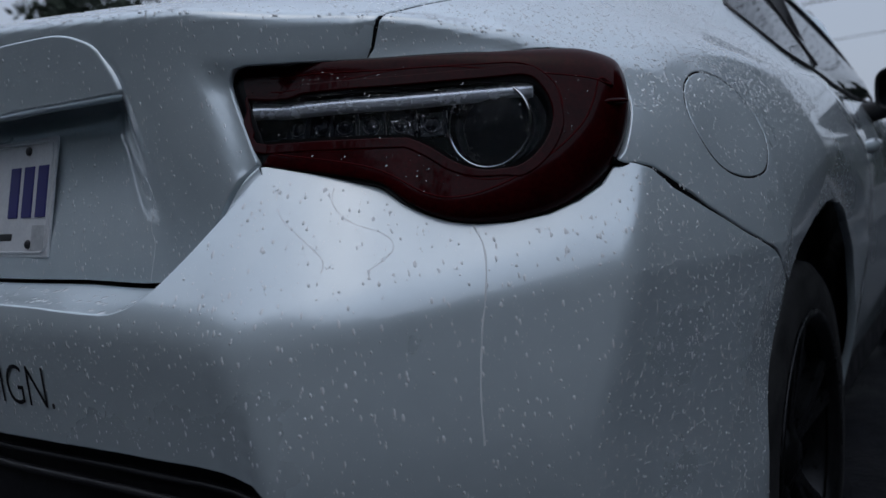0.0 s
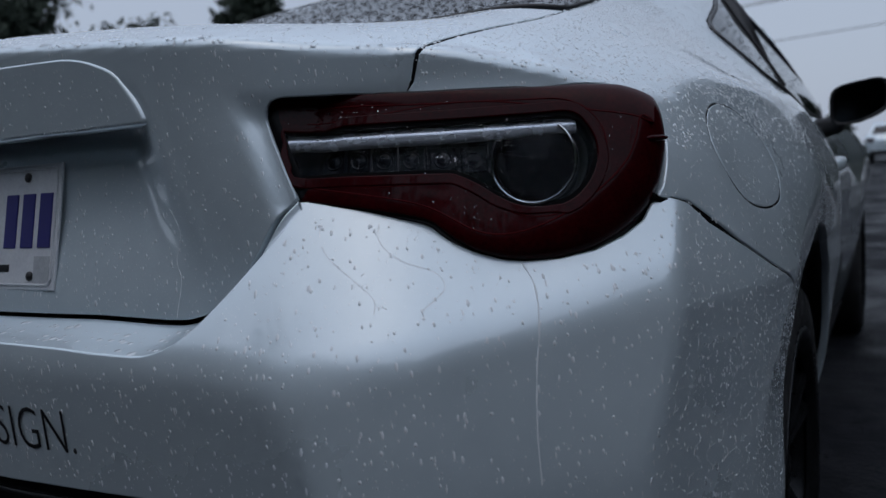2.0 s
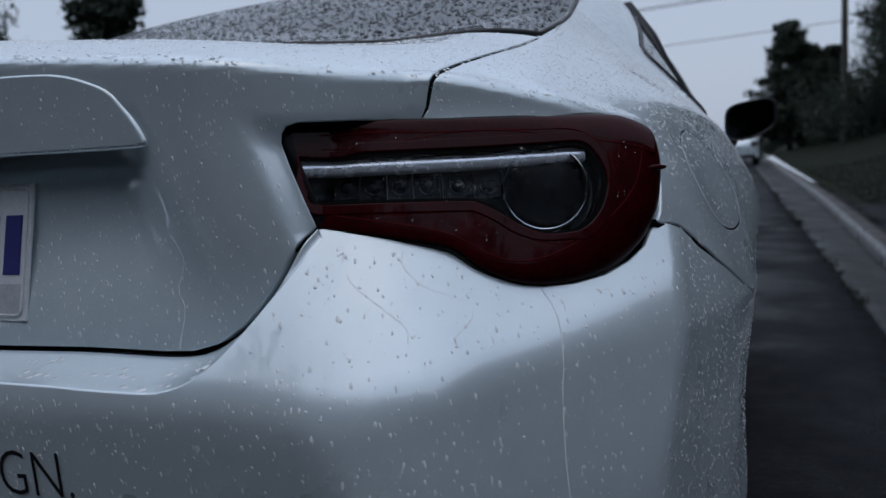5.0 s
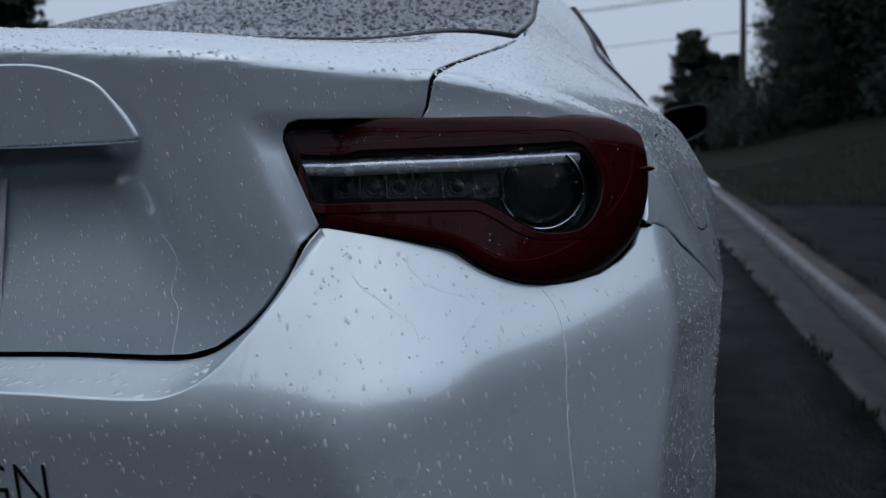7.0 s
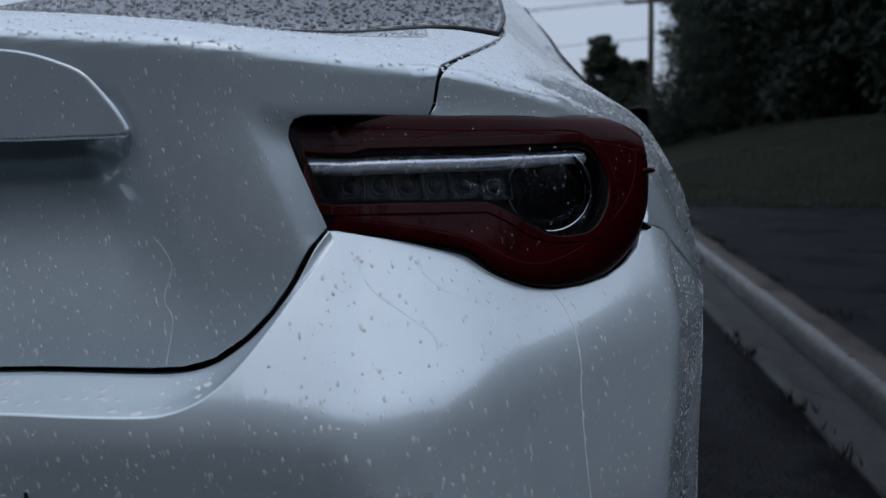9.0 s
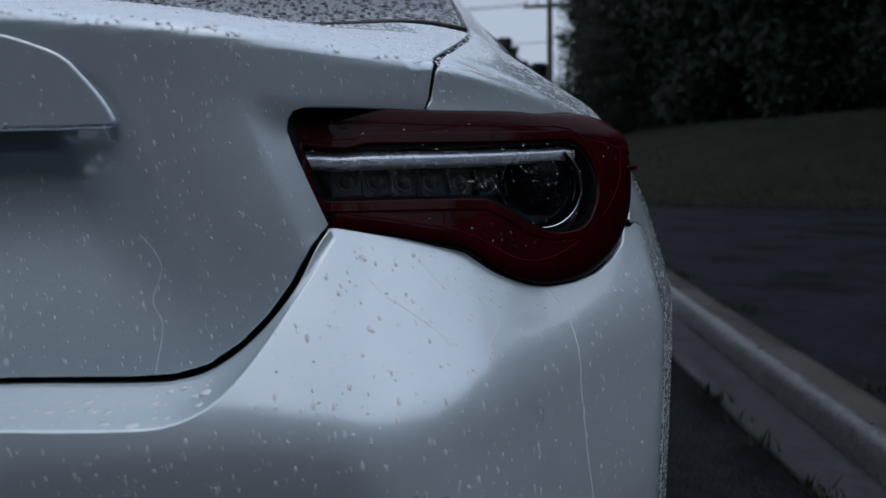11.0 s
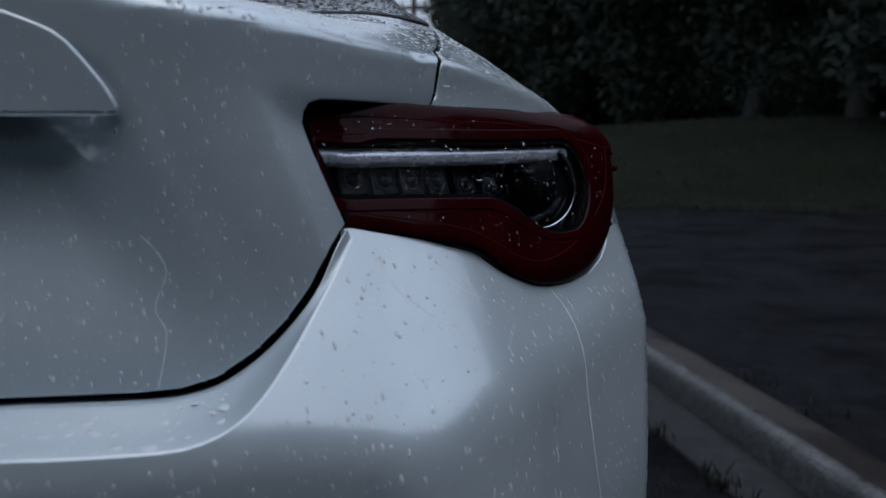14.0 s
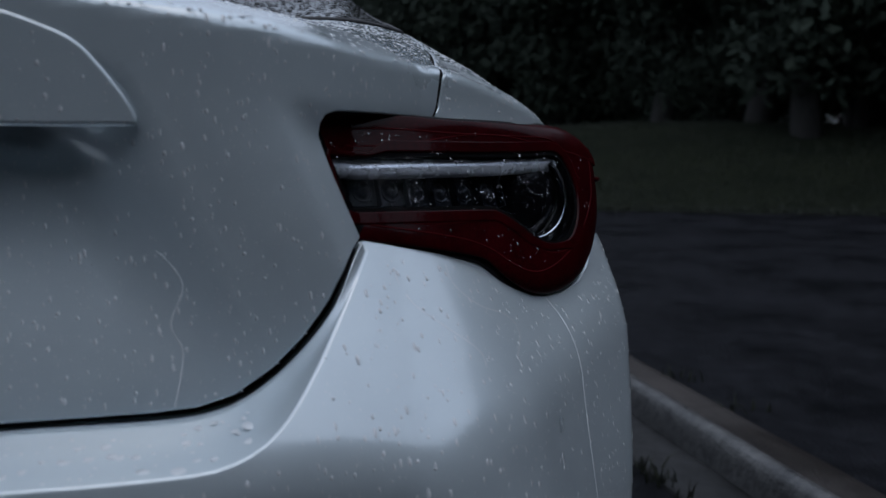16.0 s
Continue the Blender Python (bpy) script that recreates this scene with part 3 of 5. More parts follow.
lip_turn = np.linspace(-34, 34, 60)
lip_rise = np.interp(np.abs(lip_turn), [q[0] for q in foot[:5]], [q[1] for q in foot[:5]])
for low_by, thick, lab in ((1.5, 0.0035, "thin gloss edge of the black diffuser"), (2.9, 0.005, "lower gloss edge of the black diffuser")):
    lip_at = skin_point(lambda x, y, z: tail_low(x, y, z) + 0.012, lip_turn, lip_rise - low_by, HUB)
    part("diffuser_edge", tube("diffuser_edge", lip_at, thick, 8), BLACK, bumper, lab)

# the ledge between bumper and boot lid
fold_xyz = skin_point(tail_low, *spline(FOLD, 48).T, HUB)
lid_xyz = skin_point(boot, *np.array(BOOT[:12]).T, HUB)


def whole(p, n):
    return spline(np.vstack([p[:0:-1] * (-1, 1, 1), p]), n)


fold_xyz, lid_xyz = whole(fold_xyz, 141), whole(lid_xyz, 141)
away = fold_xyz - lid_xyz
away /= np.maximum(np.linalg.norm(away, axis=1, keepdims=True), 1e-6)
brink = lid_xyz + away * 0.003 + np.array((0, 0.001, -0.001))
rows = [fold_xyz - (0, 0, 0.0015)]
rows += [fold_xyz + (brink - fold_xyz) * k - np.array((0, 0, 0.004 * math.sin(math.pi * k))) for k in (0.15, 0.35, 0.55, 0.75, 0.92)]
rows += [brink, brink + (0, 0.006, -0.002), brink + (0, 0.03, -0.006)]
ledge = part("ledge", grid_mesh("ledge", rows), PAINT, bumper, "white bumper ledge holding rainwater")

# the quarter's edge beside the lamp, from the boot's shut line round to the bumper's
lamp_ring_q = turn_rise(skin_point(lamp_skin, lamp_ring[:, 0], lamp_ring[:, 1], HUB), HUB_R)
lamp_ring_q = lamp_ring_q if area(lamp_ring_q) > 0 else lamp_ring_q[::-1]
lamp_over = np.flatnonzero((lamp_ring_q[:, 0] > 29.6) & (lamp_ring_q[:, 1] > 8.45))
lamp_over = lamp_over[np.argsort((np.degrees(np.arctan2(lamp_ring_q[lamp_over, 1] - 13.5, lamp_ring_q[lamp_over, 0] - 38.0))))][::-1]
lamp_over = lamp_over[(lamp_ring_q[lamp_over, 1] > 14.5) | (lamp_ring_q[lamp_over, 0] > 44.0)]
quarter_poly = [tuple(q) for q in BOOT_GAP_R]
quarter_poly += [tuple(q) for q in turn_rise([(0.623, 0.562, 1.040), (0.621, 0.72, 1.09), (0.618, 0.81, 1.12), (0.606, 0.95, 1.16), (0.589, 1.10, 1.20), (0.564, 1.24, 1.235), (0.549, 1.38, 1.275), (0.534, 1.5, 1.297), (0.60, 1.48, 1.25), (0.635, 1.42, 1.205), (0.655, 1.34, 1.17), (0.68, 1.22, 1.125), (0.693, 1.13, 1.10), (0.705, 1.05, 1.075), (0.723, 1.02, 1.059), (0.755, 1.045, 1.015), (0.785, 1.08, 0.972), (0.80, 1.25, 0.945)], HUB_R)]
quarter_poly += [tuple(q) for q in turn_rise(on_flank([(1.25, z) for z in (0.88, 0.75, 0.6, 0.4, 0.25)]), HUB_R)]
over = arch(np.arange(192, 50, -5.0))
quarter_poly += [tuple(q) for q in turn_rise(on_flank(over), HUB_R)]
quarter_poly += [tuple(q) for q in turn_rise(on_flank(gap_end), HUB_R)] + [tuple(q) for q in BUMPER_GAP_R[::-1]] + [tuple(q) for q in inset(lamp_ring_q, 0.10)[lamp_over]][::-1]
fuel_loop = _loop(np.array(FUEL, float), 70)
quarter = panel("rear_quarter", tail_high, HUB_R, gapped(quarter_poly, 0.36, 0.07, lamp_ring_r, reach=0.9), PAINT, car, "white rear quarter panel speckled with rain", step=0.5, edge=0.35, depth=0.014, holes=[inset(fuel_loop, -0.18)])
mirrored(quarter)
fuel = panel("fuel_flap", tail_high, HUB_R, inset(fuel_loop, 0.18), PAINT, quarter, "oval white fuel flap", step=0.9, edge=0.35, depth=0.012)


def weatherstrip(pts, fn, hub, parent, radius=0.0035, sunk=0.0055):
    """A near-black tube sunk in a shut line, standing in for the gap's shade."""
    p = skin_point(fn, *dense_line(pts).T, hub)
    return part("weatherstrip", tube("weatherstrip", p - skin_normal(fn, p) * sunk, radius, 6), GAP_SHADE_AND_BEZEL, parent, "black strip sunk in the shut line as its shade")


def dense_line(pts):
    return spline(np.array(pts, float), 60)


weatherstrip(list(fuel_loop) + [fuel_loop[0]], tail_high, HUB_R, quarter, 0.0036, 0.0042)
strip_boot = weatherstrip(BOOT_GAP_R, tail_high, HUB_R, car, 0.0045)
mirrored(strip_boot)
strip_bumper = weatherstrip(list(BUMPER_GAP_R) + [tuple(q) for q in turn_rise(on_flank(gap_end), HUB_R)], tail_high, HUB_R, car, 0.0045)
mirrored(strip_bumper)

glass_edge = [(0.619, 0.562, 1.040), (0.617, 0.72, 1.09), (0.614, 0.81, 1.12), (0.602, 0.95, 1.16), (0.585, 1.10, 1.20), (0.56, 1.24, 1.235), (0.545, 1.38, 1.275), (0.53, 1.5, 1.297)]


def on_glass(u, v):
    """A place on the rear window: u from side to side (-1 to 1), v from foot to roof (0 to 1)."""
    ex, ey = np.array(glass_edge)[:, 0], np.array(glass_edge)[:, 1]
    foot_y = np.interp(np.abs(u) * 0.619, (0, 0.15, 0.35, 0.5, 0.619), (0.423, 0.428, 0.464, 0.514, 0.562))
    y = foot_y + (1.53 - foot_y) * v
    x = u * np.interp(y, ey, ex)
    lo, hi = np.full(x.shape, 0.9), np.full(x.shape, 1.7)
    for _ in range(30):
        mid = (lo + hi) / 2
        inside = tail_high(np.abs(x), y, mid) < 0
        lo, hi = np.where(inside, mid, lo), np.where(inside, hi, mid)
    p = np.stack([x, y, lo], -1)
    return p, skin_normal(tail_high, p)


gu_, gv_ = np.meshgrid(np.linspace(-1, 1, 61), np.linspace(0, 1, 41))
gp, gn = on_glass(gu_, gv_)
nr, nc = gu_.shape
outer = [(i * nc + j, i * nc + j + 1, (i + 1) * nc + j + 1, (i + 1) * nc + j) for i in range(nr - 1) for j in range(nc - 1)]
inner_faces = [tuple(nr * nc + k for k in q[::-1]) for q in outer]
rear_glass = part("rear_window", from_arrays("rear_window", np.vstack([(gp - gn * 0.001).reshape(-1, 3), (gp - gn * 0.005).reshape(-1, 3)]), outer + inner_faces, np.vstack([gn.reshape(-1, 3), -gn.reshape(-1, 3)])), GLASS, car, "dark rear window covered in raindrops")
rim_loop = np.vstack([gp[0], gp[1:, -1], gp[-1, ::-1][1:], gp[::-1, 0][1:]])
part("window_seal", tube("window_seal", rim_loop - (0, 0, 0.002), 0.004, 6), BLACK, rear_glass, "thin black window seal")
roof = sheet("roof", greenhouse, "z", np.linspace(-0.66, 0.66, 40), np.linspace(1.54, 2.2, 18), PAINT, car, "white roof")
screen_w = sheet("windscreen", greenhouse, "z", np.linspace(-0.64, 0.64, 20), np.linspace(2.2, 2.75, 12), GLASS, car)
pane = [(0.660, 1.345, 1.168), (0.683, 1.22, 1.122), (0.696, 1.13, 1.096), (0.708, 1.05, 1.071), (0.726, 1.026, 1.055), (0.757, 1.050, 1.011), (0.787, 1.085, 0.968), (0.802, 1.25, 0.942), (0.80, 1.6, 0.925), (0.79, 2.0, 0.915), (0.78, 2.2, 0.93), (0.70, 2.05, 1.09), (0.645, 1.8, 1.18), (0.64, 1.55, 1.195)]
side_glass = panel("side_window", tail_high, HUB_R, turn_rise(pane, HUB_R), GLASS, car, "dark side window with rain streaks", step=1.2, edge=0.6, lift=-0.002, depth=0.004, bead=0.0, solid=0.004)
frame_pts = skin_point(tail_high, *turn_rise(pane + pane[:1], HUB_R).T, HUB_R)
window_seal = part("window_seal", tube("window_seal", spline(frame_pts, 90), 0.0045, 8), BLACK, side_glass, "black rubber window seal")
split = skin_point(tail_high, *turn_rise([(0.775, 1.42, 0.965), (0.735, 1.44, 1.04), (0.69, 1.46, 1.12), (0.655, 1.48, 1.19)], HUB_R).T, HUB_R)
part("pillar_strip", tube("pillar_strip", split, 0.0025, 8), BLACK, side_glass)
mirrored(side_glass)
for sx in (1, -1):
    part("b_pillar", tube("b_pillar", [(sx * 0.735, 1.50, 0.90), (sx * 0.70, 1.53, 1.02), (sx * 0.645, 1.56, 1.14), (sx * 0.59, 1.58, 1.22)], 0.052, 12), BLACK, car, "black pillar behind the side window")
    seat_bm = bmesh.new()
    box(seat_bm, min(sx * 0.12, sx * 0.60), max(sx * 0.12, sx * 0.60), 1.28, 1.46, 0.50, 1.06, 0.05)
    part("rear_seat", seat_bm, BLACK, car, "dark rear seat back")
shell = lambda x, y, z: smax(smax(flank(x, y, z), (z - 0.95 + 0.02 * np.maximum(y - 1.5, 0) + 0.10 * np.maximum(y - 2.7, 0) ** 2) * 0.95, 0.03), 0.0 * x - 1, 0.01)
door = sheet("door", shell, "x", np.linspace(1.256, 2.36, 40), np.linspace(0.22, 0.94, 40), PAINT, car, "white door")
mirrored(door)
fender = sheet("front_fender", shell, "x", np.linspace(2.366, 3.95, 60), np.linspace(0.22, 0.88, 50), PAINT, car, keep=lambda p: math.hypot(p[1] - 3.435, p[2] - AXLE_Z) > ARCH_R)
mirrored(fender)
sheet("bonnet", shell, "z", np.linspace(-0.80, 0.80, 30), np.linspace(2.6, 4.1, 24), PAINT, car)
belly = bmesh.new()
box(belly, -0.80, 0.80, 1.2, 3.0, 0.16, 0.60, 0.05)
part("underbody", belly, BLACK, car)


def lathe(name, profile, n=48):
    """A turned shape round the x axis from (radius, x) pairs."""
    return grid_mesh(name, [[(x, r * math.cos(a), r * math.sin(a)) for a in np.linspace(0, 2 * math.pi, n, endpoint=False)] for r, x in profile], True)


def make_wheel(parent):
    hub_ob = new("wheel")
    hub_ob.parent = parent
    tyre = part("tyre", lathe("tyre", [(0.225, -0.10), (0.25, -0.108), (0.29, -0.105), (0.308, -0.092), (0.315, -0.06), (0.315, 0.06), (0.308, 0.092), (0.29, 0.105), (0.25, 0.108), (0.225, 0.10)], 72), RUBBER, hub_ob)
    rim = part("rim", lathe("rim", [(0.16, -0.09), (0.215, -0.095), (0.232, -0.10), (0.218, -0.06), (0.20, 0.0), (0.21, 0.07), (0.222, 0.095), (0.236, 0.106), (0.232, 0.11), (0.222, 0.106), (0.212, 0.09)], 72), RIM, hub_ob)
    bm = bmesh.new()
    for i in range(5):
        for s in (-0.16, 0.16):
            a = i * 2 * math.pi / 5 + s + 0.35
            b = i * 2 * math.pi / 5 + s * 0.6 + 0.35
            ca, sa, cb, sb = math.cos(a), math.sin(a), math.cos(b), math.sin(b)
            ring = []
            for r, x, w, (c, d) in ((0.05, 0.066, 0.016, (cb, sb)), (0.13, 0.078, 0.014, (ca * 0.5 + cb * 0.5, sa * 0.5 + sb * 0.5)), (0.215, 0.088, 0.017, (ca, sa))):
                ring.append([bm.verts.new((x + dx, r * c - w * d * k, r * d + w * c * k)) for dx, k in ((0.0, -1), (0.006, -0.5), (0.006, 0.5), (0.0, 1), (-0.03, 1), (-0.03, -1))])
            for p, q in zip(ring, ring[1:]):
                for j in range(6):
                    bm.faces.new((p[j], p[(j + 1) % 6], q[(j + 1) % 6], q[j]))
    bmesh.ops.recalc_face_normals(bm, faces=bm.faces)
    part("spokes", bm, RIM, hub_ob)
    part("hub_cap", lathe("hub_cap", [(0.0, 0.085), (0.025, 0.084), (0.032, 0.078), (0.06, 0.068), (0.062, 0.03)], 32), RIM, hub_ob)
    part("brake_disc", lathe("brake_disc", [(0.07, 0.01), (0.15, 0.01), (0.15, -0.01), (0.07, -0.01)], 40), RIM, hub_ob)
    return hub_ob


wheel = make_wheel(car)
wheel.matrix_basis = pose(0.762, AXLE_Y, AXLE_Z)
for x, y, rz in ((0.752, 3.435, 0), (-0.762, AXLE_Y, 180), (-0.752, 3.435, 180)):
    copy_thing(wheel, pose(x, y, AXLE_Z, 0, 0, rz))

# black diffuser under the bumper
dif = np.stack(np.meshgrid(np.linspace(-46, 46, 93), np.linspace(-30, -7, 24)), -1)
part("diffuser", grid_mesh("diffuser", skin_point(lambda x, y, z: tail_low(x, y, z) + 0.02, dif[..., 0], dif[..., 1], HUB)), BLACK, car, "black lower bumper valance")

# the number plate: bars stand for the writing
plate = tagged(new("number_plate"), "white embossed number plate with blue characters", "number plate")
plate.matrix_basis = pose(0, 0.0955, 0.8045, -12.0)
bm = bmesh.new()
box(bm, -0.1525, 0.1525, -0.002, 0.002, -0.076, 0.076, 0.0015)
part("sheet", bm, PLATE, plate)
rim_pts = [(sx * 0.1465 + (0.008 * sx * (math.cos(a) - 1)), -0.003, sz * 0.070 + 0.008 * sz * (math.sin(a) - 1)) for sx, sz, a0 in ((1, 1, 0), (-1, 1, 90), (-1, -1, 0), (1, -1, 90)) for a in np.radians(a0 + np.array((0, 30, 60, 90)) if sx * sz > 0 else 90 - (np.array((0, 30, 60, 90))) if False else np.array((0, 30, 60, 90)) if sx * sz > 0 else np.array((90, 60, 30, 0)))]
part("embossed_rim", tube("embossed_rim", rim_pts + rim_pts[:1], 0.0016, 6), PLATE, plate)
for x in (0.128, 0.094, 0.060, -0.060, -0.094, -0.128):
    bm = bmesh.new()
    box(bm, x - 0.012, x + 0.012, -0.0035, 0.0, -0.026, 0.040, 0.001)
    part("character_bar", bm, INK, plate)
bm = bmesh.new()
box(bm, -0.05, 0.062, -0.0028, 0.0, -0.055, -0.046)
part("small_print_bar", bm, VINYL, plate)
bm = bmesh.new()
box(bm, 0.112, 0.142, -0.0028, 0.0, -0.068, -0.036)
part("sticker", bm, STICKER, plate, "faded grey sticker")
for x, z in ((0.089, 0.060), (-0.089, 0.060), (0.106, -0.060), (-0.106, -0.060)):
    bm = bmesh.new()
    bmesh.ops.create_uvsphere(bm, u_segments=10, v_segments=6, radius=0.006, matrix=Matrix.Translation((x, -0.003, z)) @ Matrix.Diagonal((1, 0.6, 1, 1)))
    part("bolt", bm, BLACK, plate)

# lettering on the bumper
font = bpy.data.curves.new("lettering", "FONT")
font.body, font.size, font.resolution_u, font.offset = "SIGN.", 1.0, 4, -0.012
text = new("lettering", font)
flat = bpy.data.meshes.new_from_object(text.evaluated_get(bpy.context.evaluated_depsgraph_get()))
bpy.data.objects.remove(text)
co = np.array([tuple(v.co) for v in flat.vertices])
lx = 0.152 + (co[:, 0] - co[:, 0].min()) / np.ptp(co[:, 0]) * 0.123
lz = 0.575 + (co[:, 1] - co[:, 1].min()) / np.ptp(co[:, 1]) * 0.046
lo, hi = np.full(len(lx), -0.2), np.full(len(lx), 0.3)
for _ in range(30):
    mid = (lo + hi) / 2
    inside = tail_low(lx, mid, lz) < 0
    lo, hi = np.where(inside, lo, mid), np.where(inside, mid, hi)
me = from_arrays("lettering", np.column_stack([lx, hi - 0.0012, lz]), [tuple(q.vertices) for q in flat.polygons], None, False)
part("lettering", me, VINYL, car, "thin black lettering")

# ---- the tail lamp ----
lamp = new("tail_lamp")
lamp.parent = car
tagged(lamp, "dark red tail lamp with a clear inset")
lamp_loop = _loop(np.array(LAMP, float), 220)
window = _loop(np.array(WINDOW, float), 150)
at = skin_point(lamp_skin, lamp_loop[:, 0], lamp_loop[:, 1], HUB)
if area(lamp_loop) < 0:
    lamp_loop, at = lamp_loop[::-1], at[::-1]
rim_w = 0.85 + 2.7 * ease(0.63, 0.80, at[:, 0])
face_loop = inset(lamp_loop, rim_w[:, None])
for _ in range(10):
    face_loop = face_loop * 0.5 + (np.roll(face_loop, 1, 0) + np.roll(face_loop, -1, 0)) * 0.25


def grow(d):
    """The inset's outline moved outwards by d, less where the lens ends close by."""
    room = np.min(np.linalg.norm(window[:, None] - face_loop[None], axis=2), axis=1)
    return inset(window, -np.minimum(d, 0.8 * room * min(1.0, d / 0.8))[:, None])


panel("seal", lamp_skin, HUB, lamp_loop, BLACK, lamp, "black lamp surround", step=0.8, edge=0.3, lift=-0.004, depth=0.03, holes=[inset(window, -0.5)])
red = panel("red_lens", lamp_face, HUB, face_loop, RED, lamp, "dark red glossy lens", step=0.6, edge=0.25, depth=0.004, bead=0.0, holes=[grow(0.80)])
fp = skin_point(lamp_face, face_loop[:, 0], face_loop[:, 1], HUB)
fn_ = skin_normal(lamp_face, fp)
bp = skin_point(lamp_skin, inset(lamp_loop, 0.12)[:, 0], inset(lamp_loop, 0.12)[:, 1], HUB)
over = bp - fp
drop = np.maximum(-np.sum(over * fn_, axis=1, keepdims=True), 0.002)
out = over - fn_ * np.sum(over * fn_, axis=1, keepdims=True)
reach_ = np.maximum(np.linalg.norm(out, axis=1, keepdims=True), 1e-5)
roll_pts, roll_nrm = [], []
for a in np.radians((0, 12, 25, 38, 50, 62, 74, 86, 96)):
    roll_pts.append(fp + out * min(math.sin(a), 1.0) - fn_ * drop * (1 - math.cos(a)))
    nn = out / reach_ * drop * math.sin(a) + fn_ * reach_ * math.cos(a)
    roll_nrm.append(nn / np.linalg.norm(nn, axis=1, keepdims=True))
k_ = len(fp)
roll_faces = [(i * k_ + j, i * k_ + (j + 1) % k_, (i + 1) * k_ + (j + 1) % k_, (i + 1) * k_ + j) for i in range(len(roll_pts) - 1) for j in range(k_)]
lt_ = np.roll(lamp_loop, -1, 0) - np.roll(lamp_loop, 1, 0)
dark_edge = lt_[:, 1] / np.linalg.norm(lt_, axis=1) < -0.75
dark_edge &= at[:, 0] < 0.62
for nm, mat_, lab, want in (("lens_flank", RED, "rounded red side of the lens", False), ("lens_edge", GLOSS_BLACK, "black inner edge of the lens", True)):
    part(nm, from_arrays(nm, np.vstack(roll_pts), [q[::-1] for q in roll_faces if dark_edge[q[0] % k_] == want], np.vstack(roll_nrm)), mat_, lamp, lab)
room = np.min(np.linalg.norm(window[:, None] - face_loop[None], axis=2), axis=1)
room = np.convolve(np.r_[room[-20:], room, room[:20]], np.ones(41) / 41, "valid")
midway = inset(window, -(0.62 * room)[:, None])
panel("lens_flange", lamp_face, HUB, grow(0.77), RED, lamp, "rounded dark red step round the inset", step=0.6, edge=0.25, lift=0.0016, depth=0.006, bead=0.0014, holes=[grow(0.28)])
# the edge ridge takes a brighter red in place of caught light
for loop, radius, lab in ((midway, 0.0008, "thin red light guide"), (inset(face_loop, 0.10), 0.0010, "red ridge along the lens edge, brighter for the light it catches")):
    for _ in range(8):
        loop = loop * 0.5 + (np.roll(loop, 1, 0) + np.roll(loop, -1, 0)) * 0.25
    loop = np.roll(loop, -int(np.argmin(loop[:, 0])), 0)
    loop = loop[loop[:, 0] > 33.0]
    gp_ = skin_point(lamp_face, loop[:, 0], loop[:, 1], HUB)
    part("light_guide", tube("light_guide", gp_ - skin_normal(lamp_face, gp_) * 0.0004, radius, 6), RED_BRIGHT, lamp, lab)
panel("bezel", lamp_face, HUB, grow(0.26), GAP_SHADE_AND_BEZEL, lamp, "black bezel round the clear inset", step=0.6, edge=0.25, lift=-0.001, depth=0.02, bead=0.0008, holes=[inset(window, 0.02)])
cover = panel("clear_cover", lamp_face, HUB, inset(window, 0.04), CLEAR, lamp, "clear lens cover", step=0.6, edge=0.25, lift=-0.001, depth=0.0026, bead=0.0, solid=0.0025)
cavity = panel("cavity", lambda x, y, z: lamp_face(x, y, z) + 0.040, HUB, inset(window, -0.6), SMOKE, lamp, step=0.8, edge=0.4, depth=0.001)
cover.visible_shadow = False


def in_lamp(turn, rise, depth):
    p = skin_point(lamp_face, np.array([turn]), np.array([rise]), HUB)
    n = skin_normal(lamp_face, p)
    return Vector((p - n * depth)[0]), Vector(n[0])


def facing(p, n):
    up = Vector((0, 0, 1))
    x = up.cross(n).normalized()
    y = n.cross(x)
    return Matrix.Translation(p) @ Matrix((x, y, n)).transposed().to_4x4()


def turned(name, profile, m, n=40):
    """A turned shape about the normal, from (radius, height) pairs, at pose m."""
    rows = [[m @ Vector((r * math.cos(a), r * math.sin(a), h)) for a in np.linspace(0, 2 * math.pi, n, endpoint=False)] for r, h in profile]
    return grid_mesh(name, rows, True)


for (t, r), (t2, r2) in zip(LEDS, LEDS[1:] + [(45.1, 8.13)]):
    p, n = in_lamp(t, r, 0.026)
    m = facing(p, n)
    bm = bmesh.new()
    box(bm, -0.0135, 0.0135, -0.0135, 0.0135, -0.004, 0.0, 0.001)
    bm.transform(m)
    cell = part("led_cell", bm, SMOKE, lamp, "small dark square reflector cell")
    part("led", turned("led", [(0.0, 0.0055), (0.003, 0.005), (0.006, 0.003), (0.0078, 0.0), (0.0086, 0.0012), (0.0094, 0.0012), (0.0098, -0.001)], m, 20), LED_GLASS, cell, "round unlit amber lamp")
    p, n = in_lamp((t + t2) / 2, (r + r2) / 2, 0.022)
    fin = bmesh.new()
    box(fin, -0.0006, 0.0006, -0.0145, 0.0135, -0.006, 0.004)
    fin.transform(facing(p, n))
    part("led_fin", fin, SMOKE, lamp)
p, n = in_lamp(*PROJECTOR[0], 0.016)
m = facing(p, Vector((0.22, -0.96, 0.12)).normalized())
arc = np.radians(np.linspace(-232, 52, 70))
rows = [[m @ Vector((r * math.cos(a), r * math.sin(a), h)) for a in arc] for r, h in [(0.0412, -0.012), (0.0416, 0.0), (0.0428, 0.0022), (0.0440, 0.0016), (0.0448, -0.002), (0.0448, -0.012)]]
part("projector_ring", grid_mesh("projector_ring", rows), CHROME, lamp, "chrome ring")
